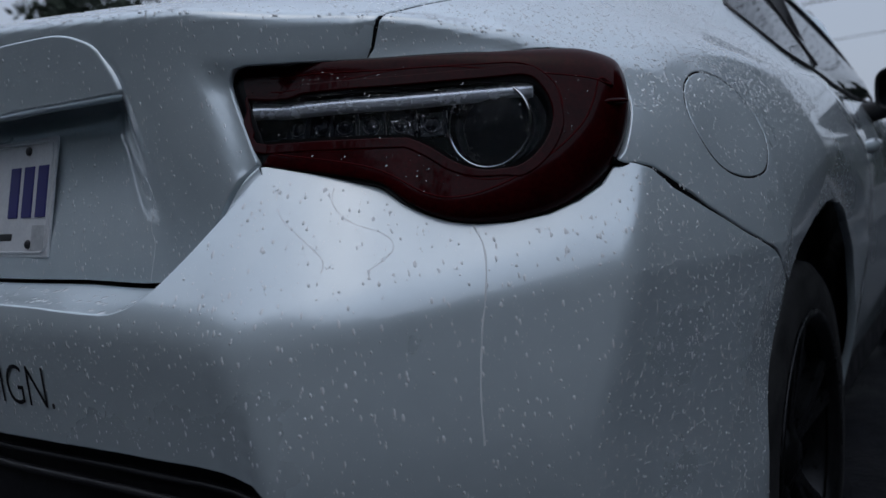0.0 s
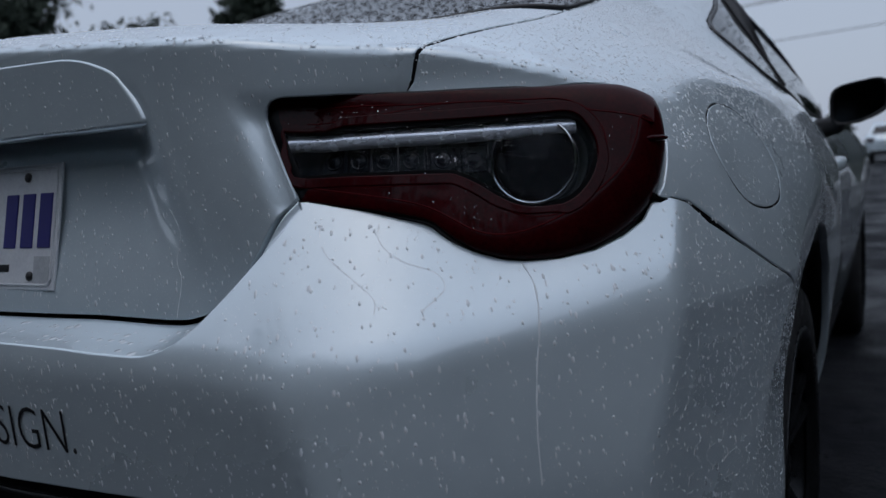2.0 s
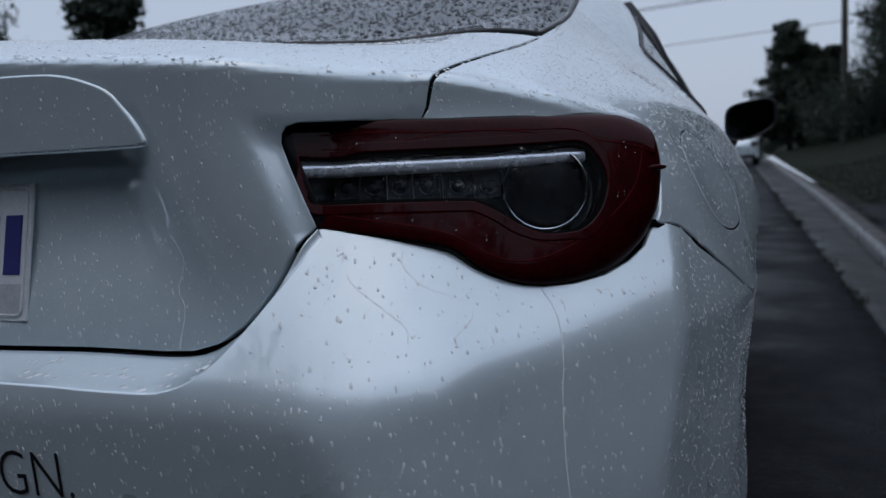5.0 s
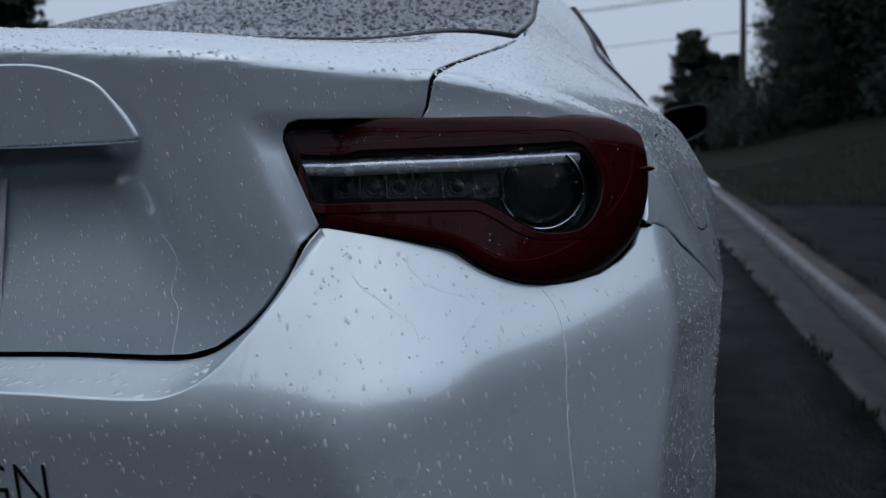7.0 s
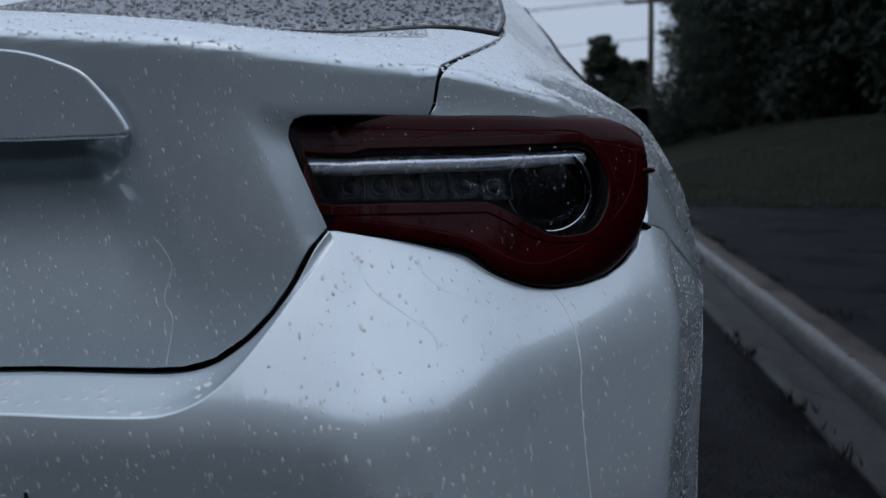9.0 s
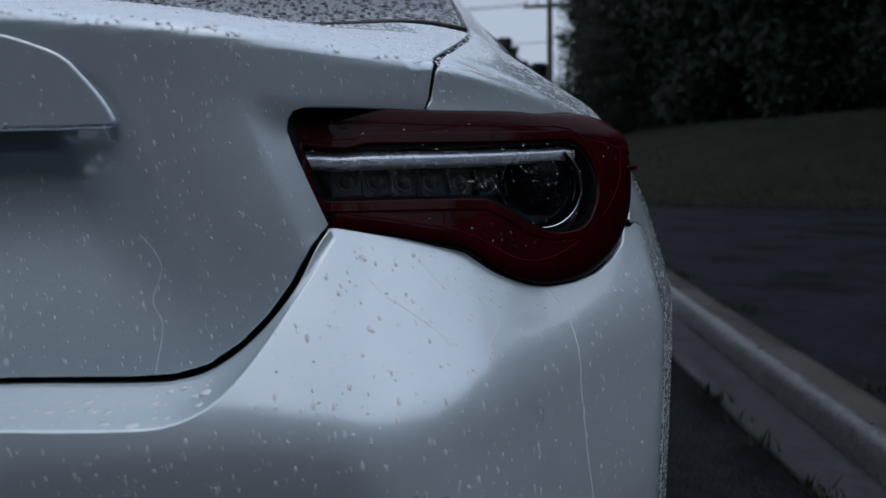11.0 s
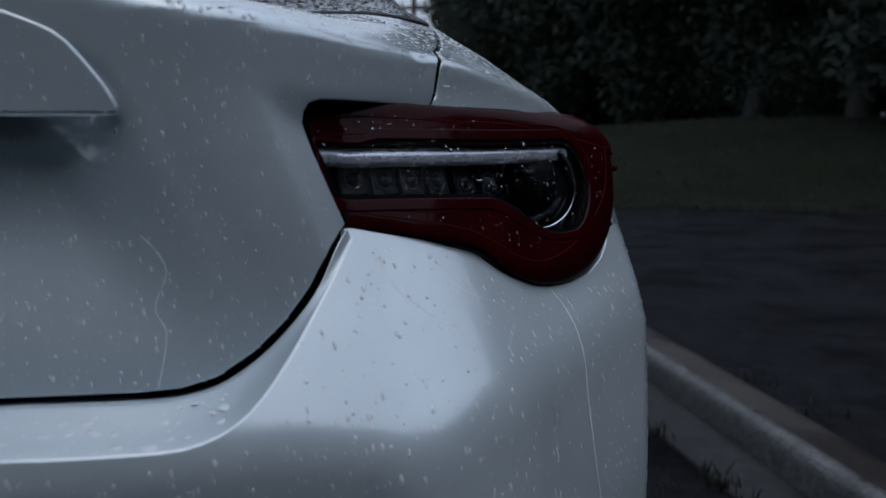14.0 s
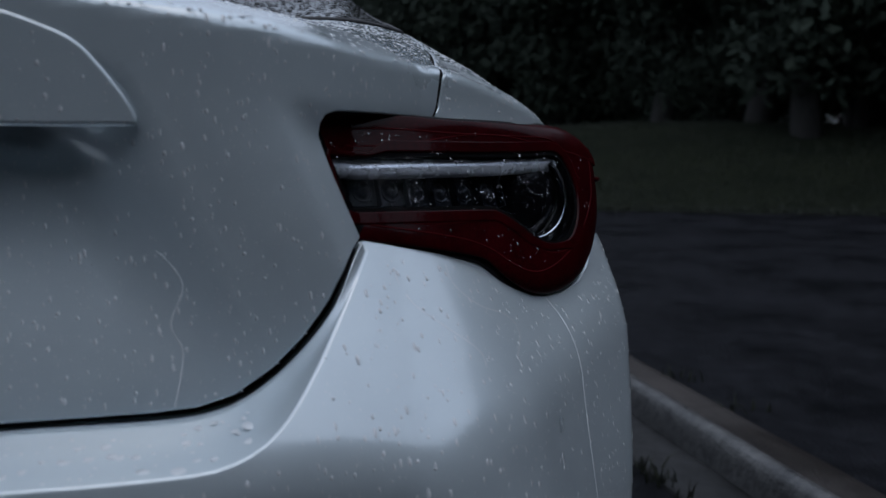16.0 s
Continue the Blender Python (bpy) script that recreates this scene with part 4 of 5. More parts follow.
part("projector_lens", turned("projector_lens", [(0.0, 0.004), (0.012, 0.0032), (0.024, 0.0), (0.033, -0.006), (0.0405, -0.014)], m, 48), GLOSS_BLACK, lamp, "dark round lens")
# the bright bar along the inset's top
top = [(t, r) for t, r in WINDOW[:5]]
ts = np.linspace(top[0][0] + 0.25, top[-1][0] + 0.4, 40)
rs = np.interp(ts, [t for t, _ in top], [r for _, r in top])
rows = []
for drop, depth in ((-0.10, 0.0105), (0.10, 0.0092), (0.34, 0.0066), (0.60, 0.0062), (0.82, 0.0076), (0.98, 0.0096), (1.0, 0.016)):
    taper = 1 - 0.15 * ((ts - ts[0]) / (ts[-1] - ts[0])) ** 2
    q = skin_point(lamp_face, ts, rs - drop * taper, HUB)
    rows.append(q - skin_normal(lamp_face, q) * depth)
part("chrome_bar", grid_mesh("chrome_bar", rows), FROST, lamp, "bright chrome bar")
# side marker nib
p, n = Vector((0.792, 0.325, 0.857)), Vector((0.72, -0.68, 0.1)).normalized()
bm = bmesh.new()
bmesh.ops.create_uvsphere(bm, u_segments=12, v_segments=8, radius=0.5, matrix=facing(p, n) @ Matrix.Diagonal((0.034, 0.007, 0.010, 1)))
part("side_marker", bm, RED, lamp)
for ob in list(lamp.children_recursive):
    if ob.parent == lamp:
        mirrored(ob)

# door handle and mirror
for sx in (1, -1):
    h = tube("door_handle", [(sx * 0.868, 1.30, 0.79), (sx * 0.895, 1.33, 0.792), (sx * 0.898, 1.42, 0.795), (sx * 0.89, 1.47, 0.797), (sx * 0.865, 1.50, 0.797)], [0.010, 0.013, 0.014, 0.013, 0.009], 10)
    part("door_handle", h, PAINT, car, "white door handle")
    wing = new("wing_mirror")
    wing.parent = car

    def shell_of(name, half_x, half_z, ys, power, centre, mat, label=""):
        """A rounded-box shell: rings of superellipses along y, each (y, scale)."""
        rows = []
        for y, s in ys:
            ring = []
            for a in np.linspace(0, 2 * math.pi, 40, endpoint=False):
                c, d = math.cos(a), math.sin(a)
                ux, uz = math.copysign(abs(c) ** (2 / power), c), math.copysign(abs(d) ** (2 / power), d)
                lean = 0.010 * ux - (0.014 if uz < 0 else 0.0) * max(ux, 0) * uz
                ring.append((sx * (centre[0] + half_x * s * ux), y, centre[1] + half_z * s * uz + lean))
            rows.append(ring)
        return part(name, grid_mesh(name, rows, True), mat, wing, label)

    shell_of("mirror_housing", 0.070, 0.054, [(1.876, 0.86), (1.868, 0.90), (1.864, 0.97), (1.870, 1.0), (1.90, 1.0), (1.94, 0.93), (1.975, 0.72), (1.995, 0.35), (2.0, 0.02)], 4.0, (0.915, 0.941), BLACK, "black mirror housing")
    shell_of("mirror_glass", 0.070, 0.054, [(1.875, 0.88), (1.8745, 0.5), (1.874, 0.01)], 4.0, (0.915, 0.941), DARK_MIRROR, "rain-spotted mirror glass")
    part("mirror_stalk", tube("mirror_stalk", [(sx * 0.77, 1.97, 0.875), (sx * 0.82, 1.945, 0.88), (sx * 0.858, 1.925, 0.885), (sx * 0.872, 1.92, 0.905)], [0.03, 0.028, 0.024, 0.02], 12), BLACK, wing)


# ---- woods, pole and wires, the car ahead ----
def bough(rng, p, d, length, r, out, depth):
    """Grows a crooked limb and its forks; out collects (points, radii)."""
    n = 6
    pts, radii = [p.copy()], [r]
    q, v = p.copy(), d / np.linalg.norm(d)
    for i in range(n):
        v = v + 0.22 * rng.normal(size=3) + np.array((0, 0, 0.05))
        v = v / np.linalg.norm(v)
        q = q + v * length / n
        pts.append(q.copy()), radii.append(r * (1 - 0.75 * (i + 1) / n))
        if depth and i >= 1 and rng.random() < 0.75:
            side = rng.normal(size=3)
            side[2] = abs(side[2]) * 0.4
            bough(rng, q, v * 0.5 + 0.8 * side / np.linalg.norm(side), length * (0.62 - 0.05 * i), radii[-1] * 0.6, out, depth - 1)
    out.append((np.array(pts), np.array(radii)))


def leaves(rng, centres, spread, count, size, flat=0.6):
    """Many small bent leaf sprays round the given centres."""
    c = centres[rng.integers(0, len(centres), count)]
    p = c + np.clip(rng.normal(size=(count, 3)), -1.5, 1.5) * spread * (1, 1, flat)
    a = rng.normal(size=(count, 3))
    a /= np.linalg.norm(a, axis=1, keepdims=True)
    b = np.cross(a, rng.normal(size=(count, 3)))
    b /= np.linalg.norm(b, axis=1, keepdims=True)
    s = size * rng.uniform(0.5, 1.3, (count, 1))
    v = np.stack([p - a * s, p + b * s * 0.45, p + a * s, p - b * s * 0.45], 1).reshape(-1, 3)
    f = np.arange(count * 4).reshape(-1, 4)
    return v, f


def make_tree(seed, height, crown_r, base, count, size, conifer=False):
    rng = np.random.default_rng(seed)
    ob = new("tree")
    limbs = []
    lean = rng.normal(size=2) * 0.03
    n = 9
    tp = np.array([(lean[0] * height * k * k + 0.05 * rng.normal(), lean[1] * height * k * k + 0.05 * rng.normal(), height * 0.93 * k) for k in np.linspace(0, 1, n)])
    tr = np.linspace(0.018 * height + 0.05, 0.02, n)
    limbs.append((tp, tr))
    centres = []
    whorls = 16 if conifer else 15
    for i in range(whorls):
        k = base + (0.97 - base) * (i + rng.random() * 0.6) / whorls
        o = np.array([np.interp(k, np.linspace(0, 0.93, n), tp[:, j]) for j in range(3)])
        reach = crown_r * ((1.05 - k) / (1.05 - base)) ** 0.8 if conifer else crown_r * math.sqrt(max(0.05, 1 - ((k - 0.62) / 0.5) ** 2))
        for _ in range(4 if conifer else 3):
            a = rng.random() * 2 * math.pi
            d = np.array((math.cos(a), math.sin(a), 0.12 if conifer else 0.45 + 0.3 * rng.random()))
            got = []
            bough(rng, o, d, reach * rng.uniform(0.65, 1.1), 0.05 * (1.1 - k) + 0.012, got, 0 if conifer else 1)
            limbs += got
            for pts, _ in got:
                centres.append(pts[2:])
    verts, faces, base_i = [], [], 0
    for pts, rad in limbs:
        me = tube("limb", pts, rad, 6)
        v = np.zeros(len(me.vertices) * 3)
        me.vertices.foreach_get("co", v)
        verts.append(v.reshape(-1, 3))
        faces += [tuple(base_i + i for i in q.vertices) for q in me.polygons]
        base_i += len(me.vertices)
        bpy.data.meshes.remove(me)
    part("trunk", from_arrays("trunk", np.vstack(verts), faces), BARK, ob)
    v, f = leaves(rng, np.vstack(centres), crown_r * (0.09 if conifer else 0.14), count, size, 0.5 if conifer else 0.8)
    part("crown", from_arrays("crown", v, f, None, False), LEAF, ob)
    return ob


def plant(ob, spots, label, group):
    """First spot takes the tree itself, the others copies; (x, y, z, turn, size)."""
    first = True
    for x, y, z, turn, size in spots:
        m = pose(x, y, z, 0, 0, turn)
        if first:
            ob.matrix_basis = m
            ob.scale = (size, size, size)
            tree = ob
            first = False
        else:
            tree = copy_thing(ob, m)
            tree.scale = (size, size, size)
        tagged(tree, label, "tree", group)


rngw = np.random.default_rng(11)
woods = [make_tree(s, h, r, b, 15000, 0.15) for s, h, r, b in ((1, 13.0, 3.6, 0.06), (2, 15.0, 3.8, 0.10), (3, 12.0, 3.4, 0.04))]
spots = [[], [], []]
k = 0
for row, (off, gap) in enumerate(((4.4, 4.2), (6.4, 3.3), (8.6, 3.4), (12.0, 4.0))):
    for s in np.arange(-3, 46, gap):
        # along the top of the bank: it runs level with the drive, then beside the road
        if s < 9:
            x, y = 16.5 - s * 0.9, 3.7 + s * 0.43
            x, y = x + off * 0.43, y + off * 0.9
        else:
            x, y = 8.4 + off * 0.55, 7.6 + (s - 9) * 1.25 + off
        x, y = x + rngw.normal() * 0.7, y + rngw.normal() * 0.7
        if y < -6 or x < 6.0 + 0.03 * y:
            continue
        spots[k % 3].append((x, y, float(land(x, y)) - 0.1, float(rngw.uniform(0, 360)), float(rngw.uniform(0.8, 1.15))))
        k += 1
spots[0] += [(8.7, 26.5, 0.9, 40.0, 0.95), (9.2, 33.0, 0.9, 140.0, 1.0), (9.2, 37.0, 0.3, 75.0, 0.8)]
spots[1] += [(9.4, 41.0, 0.3, 20.0, 0.55), (10.0, 45.0, 0.3, 200.0, 0.7)]
spots[2] += [(6.8, 33.5, 0.3, 310.0, 0.42), (6.7, 30.6, 0.3, 190.0, 0.36)]
for ob, sp in zip(woods, spots):
    plant(ob, sp, "dark leafy tree in the rain on the grass bank", "woods on the bank")
pine = make_tree(7, 7.0, 2.5, 0.12, 16000, 0.13, True)
plant(pine, [(3.3, 41, 0.1, 0, 0.92), (4.6, 43, 0.1, 80, 0.78), (5.6, 46, 0.1, 200, 0.8), (4.2, 60, 0.1, 140, 0.7), (-3.0, 66, 0, 30, 0.62), (-5.2, 72, 0, 110, 0.6), (-13.2, 15.0, 0, 60, 0.9), (-16.5, 14.2, 0, 150, 0.62), (-18.6, 14.4, 0, 110, 0.58), (-12.6, 19.5, 0, 300, 0.72)], "dark pine standing against the grey sky", "pines by the road")
far = make_tree(9, 9.0, 3.2, 0.06, 12000, 0.20)
spots = [(-27 + rngw.normal(), y, -0.05, float(rngw.uniform(0, 360)), float(rngw.uniform(0.7, 0.9))) for y in range(-4, 30, 7)]
# unseen trees added behind and to the right: they block low sky from the paint
for row, (d, tall) in enumerate(((-13.0, 0.95), (-16.5, 1.15), (-21.0, 1.4))):
    spots += [(x + rngw.normal() * 0.6, d + rngw.normal() * 0.8 + (0.012 * x * x if x < 0 else 0.0), -0.05, float(rngw.uniform(0, 360)), tall * float(rngw.uniform(0.9, 1.1))) for x in np.arange(-18 - row, 22, 3.0)]
spots += [(d + rngw.normal() * 0.6, y + rngw.normal() * 0.6, 0.0, float(rngw.uniform(0, 360)), tall * float(rngw.uniform(0.9, 1.1))) for d, tall in ((12.5, 0.70), (16.0, 0.88), (20.0, 1.08)) for y in np.arange(-13.0, 4.0, 2.6)]
plant(far, spots, "tall dark leafy tree round the road, unseen ones added to darken reflections", "trees round the road")


def make_shrub(seed):
    rng = np.random.default_rng(seed)
    ob = new("shrub")
    centres, limbs = [], []
    for _ in range(14):
        a = rng.random() * 2 * math.pi
        got = []
        bough(rng, np.array((0.0, 0.0, 0.0)), np.array((math.cos(a) * 0.8, math.sin(a) * 0.8, 1.0)), rng.uniform(1.2, 2.6), 0.03, got, 1)
        limbs += got
        centres += [p[1:] for p, _ in got]
    verts, faces, base_i = [], [], 0
    for pts, rad in limbs:
        me = tube("limb", pts, rad, 4)
        v = np.zeros(len(me.vertices) * 3)
        me.vertices.foreach_get("co", v)
        verts.append(v.reshape(-1, 3))
        faces += [tuple(base_i + i for i in q.vertices) for q in me.polygons]
        base_i += len(me.vertices)
        bpy.data.meshes.remove(me)
    part("stem", from_arrays("stem", np.vstack(verts), faces), BARK, ob)
    v, f = leaves(rng, np.vstack(centres), 0.33, 8000, 0.06, 0.8)
    part("foliage", from_arrays("foliage", v, f, None, False), LEAF, ob)
    return ob


shrub = make_shrub(21)
spots = []
for s in np.arange(-10, 52, 1.7):
    x, y = (18.4 - s * 0.9, 9.4 + s * 0.43) if s < 9 else (11.2, 13.3 + (s - 9) * 1.25)
    for back in (3.5, 6.0, 9.0):
        x2, y2 = x + back * 0.5 + rngw.normal() * 0.5, y + back + rngw.normal() * 0.5
        spots.append((x2, y2, float(land(x2, y2)) - 0.1, float(rngw.uniform(0, 360)), float(rngw.uniform(0.8, 1.5))))
spots += [(5.9, 33.0, 0.15, 20.0, 1.3), (6.7, 35.0, 0.2, 140.0, 1.5), (5.6, 36.5, 0.15, 250.0, 1.3), (7.4, 32.5, 0.3, 80.0, 1.4)]
first = True
for x, y, z, turn, size in spots:
    m = pose(x, y, z, 0, 0, turn)
    bush = shrub if first else copy_thing(shrub, m)
    bush.matrix_basis = m
    bush.scale = (size, size, size)
    tagged(bush, "dark tangled shrub under the trees", "shrub", "undergrowth")
    first = False

pole = tagged(new("utility_pole"), "weathered wooden utility pole with a crossarm", "utility pole")
POLE = (4.85, 34.0)
pole.matrix_basis = pose(*POLE, 0)
part("post", tube("post", [(0, 0, -0.3), (0.0, 0, 5), (0.02, 0, 9.5)], [0.14, 0.12, 0.09], 14), WOOD, pole)
arm = bmesh.new()
box(arm, -1.1, 1.1, -0.06, 0.06, 6.7, 6.84, 0.01)
crossarm = part("crossarm", arm, WOOD, pole)
for x in (-1.0, -0.5, 0.5, 1.0):
    part("insulator", tube("insulator", [(x, 0, 6.83), (x, 0, 6.88), (x, 0, 6.89), (x, 0, 6.96), (x, 0, 7.0)], [0.012, 0.012, 0.05, 0.05, 0.015], 10), CONCRETE, crossarm)
for i, (x, z) in enumerate(((-1.0, 6.9), (1.0, 6.9), (0.12, 5.3), (0.12, 8.6))):
    pts = []
    for a, b in (((POLE[0] + x, POLE[1], z), (POLE[0] - 46 + x, POLE[1] + 3.0, z + 0.3)),):
        for q in np.linspace(0, 1, 40):
            pts.append((a[0] + (b[0] - a[0]) * q, a[1] + (b[1] - a[1]) * q, a[2] + (b[2] - a[2]) * q - 4 * 0.55 * q * (1 - q)))
    tagged(part("wire", tube("wire", pts, 0.016, 6), RUBBER), "thin black overhead wire across the grey sky", "wire", "overhead wires")


def loft(name, sections, mat, parent, label=""):
    return part(name, grid_mesh(name, sections, True), mat, parent, label)


ahead = tagged(new("hatchback"), "white car stopped on the wet road ahead", "car")
ahead.matrix_basis = pose(0.80, 31.0, 0)
prof = [(0.0, 0.35, 0.83, 0.35), (-0.02, 0.35, 0.86, 0.75), (0.05, 0.3, 0.87, 0.98), (0.25, 0.3, 0.87, 1.0), (3.2, 0.3, 0.87, 0.98), (4.2, 0.3, 0.84, 0.85), (4.35, 0.35, 0.8, 0.5)]
rows = []
for y, z0, w, z1 in prof:
    rows.append([(w * min(1.0, abs(c) * 2) * math.copysign(1, c), y, (z0 + z1) / 2 + (z1 - z0) / 2 * math.copysign(min(1, abs(s) * 1.4), s)) for c, s in [(math.cos(a), math.sin(a)) for a in np.linspace(0, 2 * math.pi, 24, endpoint=False)]])
loft("body", rows, PAINT, ahead)
cab = [[(w * k, y, z) for k in (-1, -0.8, -0.4, 0, 0.4, 0.8, 1)] for y, w, z in ((0.12, 0.78, 0.96), (0.45, 0.66, 1.32), (0.75, 0.62, 1.42), (2.0, 0.62, 1.44), (3.0, 0.76, 0.96))]
part("cabin", grid_mesh("cabin", cab), PAINT, ahead)
part("rear_window", grid_mesh("rear_window", [[(w * k, y, z) for k in np.linspace(-1, 1, 7)] for y, w, z in ((0.16, 0.66, 1.02), (0.28, 0.62, 1.17), (0.40, 0.55, 1.29))]), VINYL, ahead)
for s in (-1, 1):
    bm = bmesh.new()
    box(bm, s * 0.72 - 0.11, s * 0.72 + 0.11, -0.05, 0.1, 0.74, 0.88, 0.02)
    part("rear_light", bm, RED, ahead)
    for y in (0.75, 3.45):
        part("wheel", grid_mesh("wheel", [[(s * 0.78 + x, y + r * math.cos(a), 0.31 + r * math.sin(a)) for a in np.linspace(0, 2 * math.pi, 24, endpoint=False)] for r, x in ((0.0, -0.1), (0.30, -0.1), (0.31, -0.08), (0.31, 0.08), (0.30, 0.1), (0.0, 0.1))], True), RUBBER, ahead)
bm = bmesh.new()
box(bm, -0.26, 0.26, -0.04, 0.02, 0.62, 0.73, 0.01)
part("plate_bar", bm, PLATE, ahead)
bm = bmesh.new()
box(bm, -0.74, 0.74, -0.05, 0.04, 0.30, 0.44, 0.02)
part("lower_bumper", bm, BLACK, ahead, "black lower bumper")

# grass on the bank and weeds in the gutter's edge
def blades(name, spots, height, label, seed, mat, wide=0.008):
    """Bent three-sided grass blades at the given feet."""
    rng = np.random.default_rng(seed)
    n = len(spots)
    a = rng.uniform(0, 2 * math.pi, n)
    h = height * rng.uniform(0.5, 1.2, n)
    lean = rng.normal(size=(n, 2)) * 0.35 * h[:, None]
    side = np.column_stack([np.cos(a), np.sin(a), 0 * a]) * wide
    mid = spots + np.column_stack([lean * 0.35, h * 0.6])
    tip = spots + np.column_stack([lean, h * 0.95])
    v = np.stack([spots - side, spots + side, mid + side * 0.6, mid - side * 0.6, tip], 1).reshape(-1, 3)
    f = []
    for i in range(n):
        o = 5 * i
        f += [(o, o + 1, o + 2, o + 3), (o + 3, o + 2, o + 4)]
    return tagged(part(name, from_arrays(name, v, f, None, False), mat), label, "grass", kind="stuff")


rngg = np.random.default_rng(31)
gx, gd = rngg.uniform(2.4, 20, 60000), rngg.uniform(0.02, 1, 60000) ** 1.6 * 11
gy = 11.7 - 0.48 * gx + gd
gz = np.array([float(land(x, 11.7 - 0.48 * x + d)) for x, d in zip(gx, gd)])
blades("grass", np.column_stack([gx, gy, gz - 0.02]), 0.09, "short dark wet grass on the bank", 32, GRASS, 0.006)
wy = np.sort(rngg.uniform(0.6, 14, 46))
tuft = [(1.485 + rngg.normal() * 0.012 + d[0], y + d[1], 0.0) for y in wy for d in rngg.normal(size=(int(rngg.integers(4, 26)), 2)) * 0.022]
tuft += [(2.08 + flare(y) + abs(rngg.normal()) * 0.05 + d[0], y + d[1], 0.045) for y in rngg.uniform(1.5, 16, 40) for d in rngg.normal(size=(14, 2)) * 0.03]
blades("weeds", np.array(tuft), 0.05, "dark weeds and litter along the gutter", 33, GRASS, 0.004)

# ---- rain on the car ----
DOME = [(math.cos(a), math.sin(a)) for a in np.linspace(0, 2 * math.pi, 7, endpoint=False)]


def drops_at(name, p, n, size, label, tall, rng, flat, mat):
    down = np.array((0, 0, -1.0)) - n * (-n[:, 2:3])
    steep = np.linalg.norm(down, axis=1, keepdims=True)
    down = down / np.maximum(steep, 1e-6)
    side = np.cross(n, down)
    r = size[0] + (size[1] - size[0]) * rng.random((len(p), 1)) ** 3.5
    stretch = 1 + (tall - 1) * steep * rng.random((len(p), 1))
    h = r * flat * rng.uniform(0.75, 1.2, (len(p), 1))
    verts, faces = [], []
    m = len(DOME)
    for c, s in DOME:
        w = 1 + 0.22 * rng.normal(size=(len(p), 1)) * 0.6
        verts.append(p + (side * c * r + down * s * r * stretch) * w)
    for c, s in DOME:
        verts.append(p + (side * c * r * 0.78 + down * (s * r * 0.78 * stretch + r * 0.06)) + n * h * 0.62)
    verts.append(p + n * h + down * r * 0.08)
    v = np.stack(verts, 1)
    t = v.shape[1]
    base = [(i, (i + 1) % m, m + (i + 1) % m, m + i) for i in range(m)]
    cap = [(m + i, m + (i + 1) % m, 2 * m) for i in range(m)]
    allf = []
    for i in range(len(p)):
        o = i * t
        allf += [tuple(o + k for k in f) for f in base] + [tuple(o + k for k in f) for f in cap]
    ob = part(name, from_arrays(name, v.reshape(-1, 3), allf), mat)
    return tagged(ob, label, "raindrops", kind="stuff")


def beads(name, fn, hub, poly, count, size, label, tall=1.0, lift=0.0, seed=3, flat=0.55, mat=WATER_ON_PAINT, keep=None):
    """Raindrops clinging to a skin, as one scatter of low domes: size (least, most) in metres."""
    rng = np.random.default_rng(seed)
    poly = np.asarray(poly, float)
    lo, hi = poly.min(0), poly.max(0)
    q = rng.uniform(lo, hi, (count * 4, 2))
    q = q[within(q, poly)][:count]
    p = skin_point(fn, q[:, 0], q[:, 1], hub)
    n = skin_normal(fn, p)
    if keep is not None:
        ok = keep(p, n)
        p, n = p[ok], n[ok]
    return drops_at(name, p + n * lift, n, size, label, tall, rng, flat, mat)


def trickle(name, pts, fn, hub, width, label, high=0.45):
    """A thread of water down a skin."""
    q = spline(pts, 60)
    p = skin_point(fn, q[:, 0], q[:, 1], hub)
    n = skin_normal(fn, p)
    t = np.gradient(p, axis=0)
    s = np.cross(n, t)
    s /= np.linalg.norm(s, axis=1, keepdims=True)
    w = width * (0.7 + 0.3 * np.sin(np.arange(60) * 0.9) * np.sin(np.arange(60) * 0.23))[:, None]
    rows = [p - s * w, p - s * w * 0.5 + n * w * high * 0.78, p + n * w * high, p + s * w * 0.5 + n * w * high * 0.78, p + s * w]
    ob = part(name, grid_mesh(name, np.stack(rows, 1)), WATER_ON_PAINT)
    return tagged(ob, label, "water", kind="stuff")


right = lambda p, n: p[:, 0] > -0.25
beads("raindrops", tail_low, HUB, inset(dense(both(bumper_poly), 0.5), 0.5), 10000, (0.0003, 0.0018), "clear raindrops clinging to the white bumper", 2.8, seed=3, flat=0.22, keep=lambda p, n: (p[:, 0] > -0.1))
beads("raindrops", boot, HUB, inset(dense(both(BOOT), 0.5), 0.5), 13000, (0.0003, 0.0015), "clear raindrops on the white boot lid", 2.8, seed=4, flat=0.22, keep=lambda p, n: (p[:, 0] > -0.35) & ~((p[:, 2] > 0.905) & (p[:, 2] < 0.99) & (np.abs(p[:, 0]) < 0.33) & (p[:, 1] < 0.14)))
beads("raindrops", tail_high, HUB, both(GARNISH), 500, (0.0004, 0.0018), "clear raindrops on the raised boot panel", 1.6, lift=0.004, seed=5, flat=0.22)
beads("raindrops", tail_high, HUB_R, quarter_poly, 16000, (0.0004, 0.0019), "clear raindrops speckling the white rear quarter", 1.6, seed=6, flat=0.22)
rngq = np.random.default_rng(7)
wp, wn_ = on_glass(rngq.uniform(-0.99, 0.99, 26000), rngq.uniform(0.005, 0.99, 26000))
drops_at("raindrops", wp, wn_, (0.0008, 0.0048), "raindrops beading on the dark rear window", 1.3, rngq, 0.2, WATER_ON_GLASS)
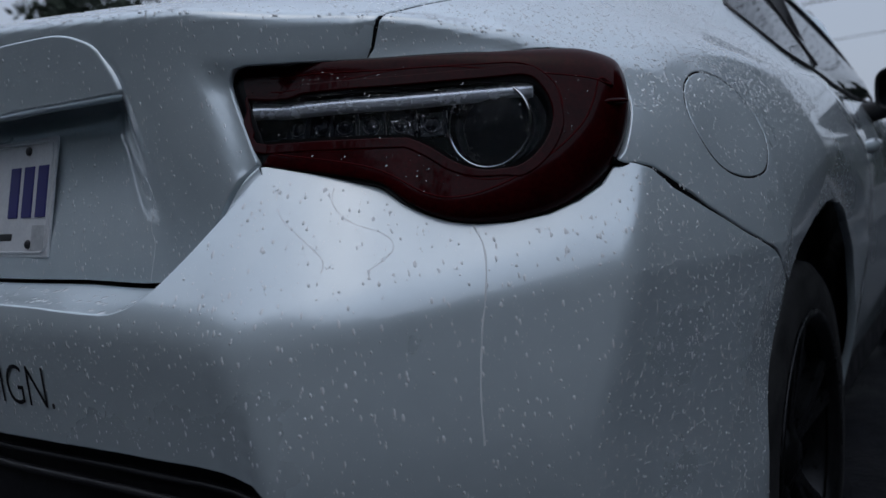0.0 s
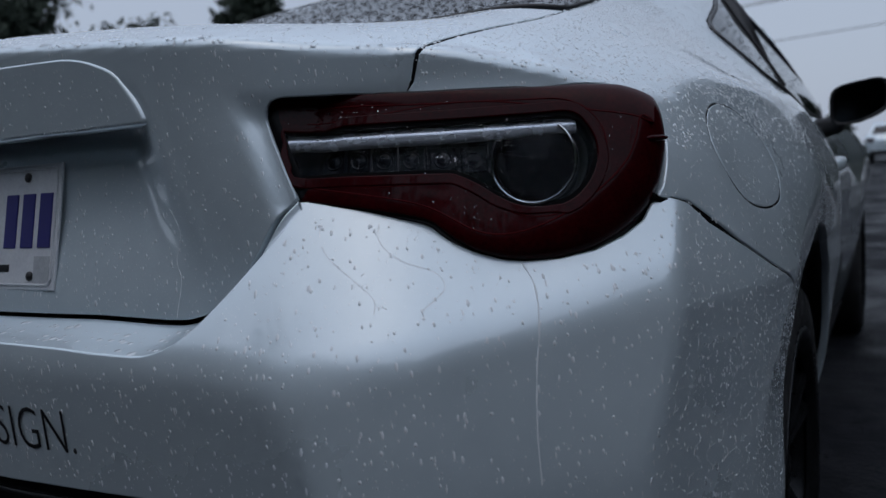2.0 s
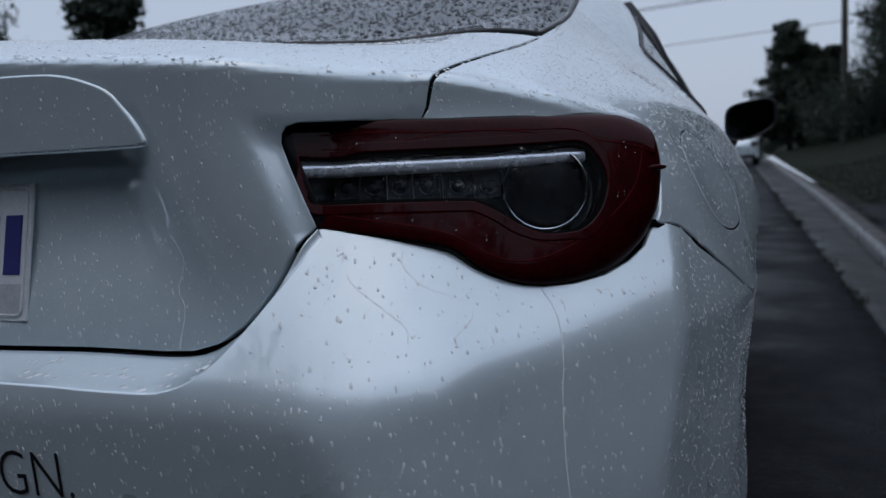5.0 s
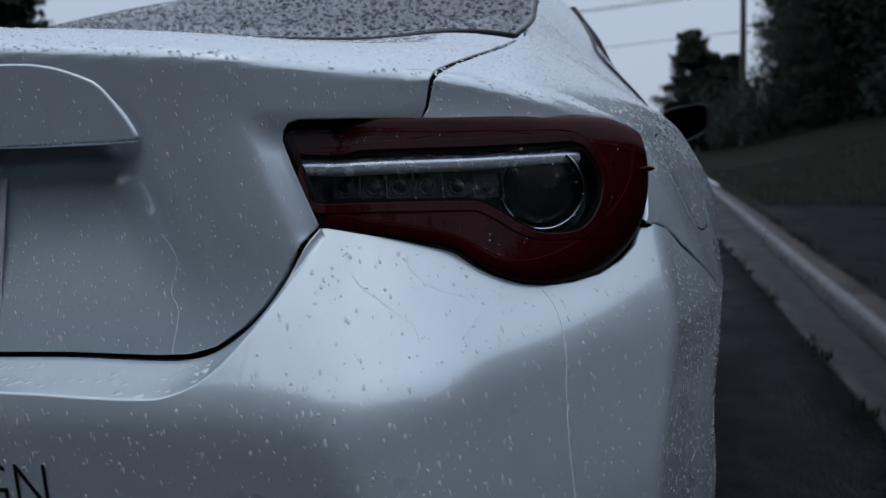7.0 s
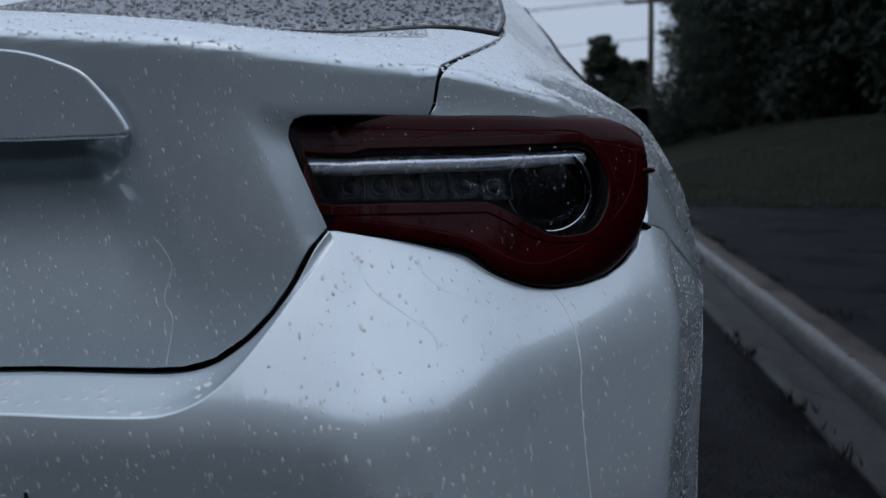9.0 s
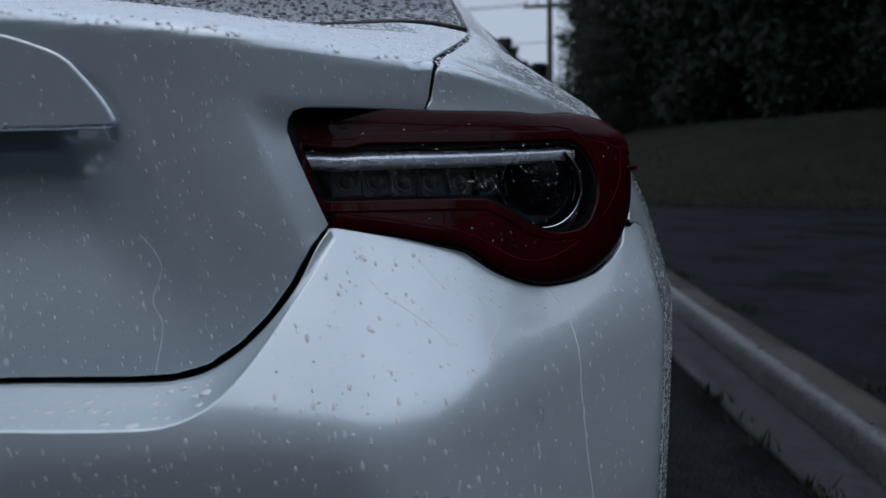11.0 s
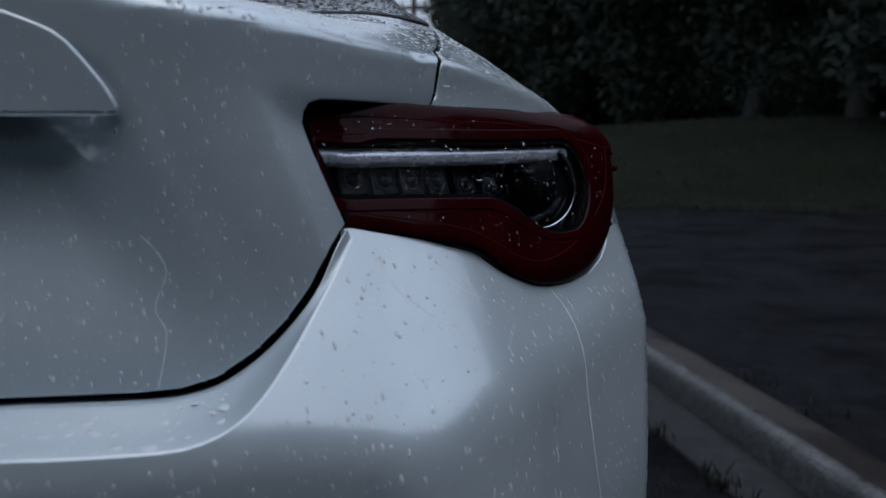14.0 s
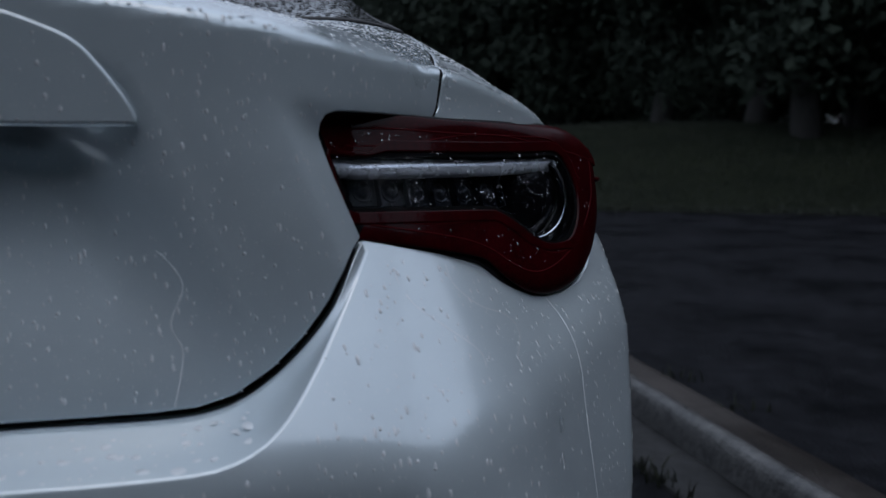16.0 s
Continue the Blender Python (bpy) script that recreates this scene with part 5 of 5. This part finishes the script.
beads("raindrops", tail_high, HUB_R, turn_rise(pane, HUB_R), 1100, (0.0008, 0.0032), "raindrops on the dark side window", 1.8, seed=8, flat=0.2, mat=WATER_ON_GLASS)
beads("raindrops", lamp_face, HUB, face_loop, 420, (0.0004, 0.0015), "fine raindrops on the red tail lamp", 1.8, seed=9, flat=0.4, mat=WATER)
beads("raindrops", tail_low, HUB, both(bumper_poly), 26000, (0.0003, 0.0014), "fine raindrops speckling the bumper side", 1.6, seed=19, flat=0.5, keep=lambda p, n: (p[:, 0] > 0.80) & (n[:, 0] > 0.85))
beads("raindrops", tail_high, HUB_R, quarter_poly, 24000, (0.0006, 0.0025), "raindrops lying on the white shoulder", 1.3, seed=23, flat=0.25, keep=lambda p, n: (n[:, 2] > 0.45) & (p[:, 1] < 0.9))
beads("raindrops", boot, HUB, both(BOOT), 16000, (0.0006, 0.0024), "raindrops lying on the boot deck", 1.3, seed=24, flat=0.25, keep=lambda p, n: (n[:, 2] > 0.45) & (p[:, 2] > 0.95) & (p[:, 0] > -0.4))
trickle("water_thread", [(45.11, 1.51), (45.44, 0.2), (45.1, -1.94), (44.6, -4.26), (44.23, -7.12), (44.17, -9.37)], tail_low, HUB, 0.0012, "thin thread of rainwater running down the bumper")
trickle("water_thread", [(22.69, 6.45), (23.22, 5.75), (23.65, 4.55), (23.09, 2.8), (23.48, 1.43), (22.93, -1.11)], boot, HUB, 0.0009, "thin thread of rainwater running down the boot lid")
trickle("water_thread", [(34.17, 5.29), (33.65, 4.1), (34.0, 2.75), (35.24, 1.51), (36.46, 0.31), (36.43, -0.45)], tail_low, HUB, 0.0008, "faint winding thread of rainwater on the bumper shoulder", 0.05)
trickle("water_thread", [(37.22, 4.39), (37.11, 3.33), (38.17, 2.18), (40.03, 1.37), (40.38, 0.47), (38.91, -0.53)], tail_low, HUB, 0.0008, "faint looping thread of rainwater under the lamp", 0.05)

# water lying on the ledge, and drops hanging from the lid's lower edge
rngd = np.random.default_rng(41)
ki = rngd.integers(20, 121, 420)
kt = rngd.uniform(0.05, 0.8, (420, 1)) ** 0.7
pool = fold_xyz[ki] + (brink[ki] - fold_xyz[ki]) * kt + np.column_stack([rngd.uniform(-0.006, 0.006, 420), np.zeros(420), np.zeros(420)])
pool = pool - np.array((0, 0, 0.004)) * np.sin(math.pi * kt)
pool_n = np.tile(np.array((0.0, -0.25, 0.97)), (420, 1))
drops_at("rainwater", pool, pool_n, (0.0010, 0.0055), "beads and small pools of rain on the bumper ledge", 1.0, rngd, 0.16, WATER_ON_PAINT)
edge_pts = spline(lid_xyz[10:131], 60) + np.column_stack([rngd.normal(size=60) * 0.001, -0.001 + 0 * np.arange(60), rngd.normal(size=60) * 0.0006])
drops_at("raindrops", edge_pts + (0, -0.001, 0.005), np.tile(np.array((0.0, -0.75, -0.66)), (60, 1)), (0.0005, 0.0013), "drops hanging along the lower edge of the boot lid", 1.2, rngd, 0.8, WATER_ON_PAINT)
lip_pts = skin_point(tail_high, *spline([(-10.4, 12.91), (0.0, 13.05), (10.43, 12.91), (21.5, 12.33)], 120).T, HUB)
drops_at("raindrops", lip_pts + np.column_stack([rngd.normal(size=120) * 0.0012, -0.004 + 0 * np.arange(120), -0.001 + rngd.normal(size=120) * 0.0006]), np.tile(np.array((0.0, -0.7, -0.7)), (120, 1)), (0.0006, 0.0018), "drops hanging from the panel above the number plate", 1.2, rngd, 0.8, WATER_ON_PAINT)
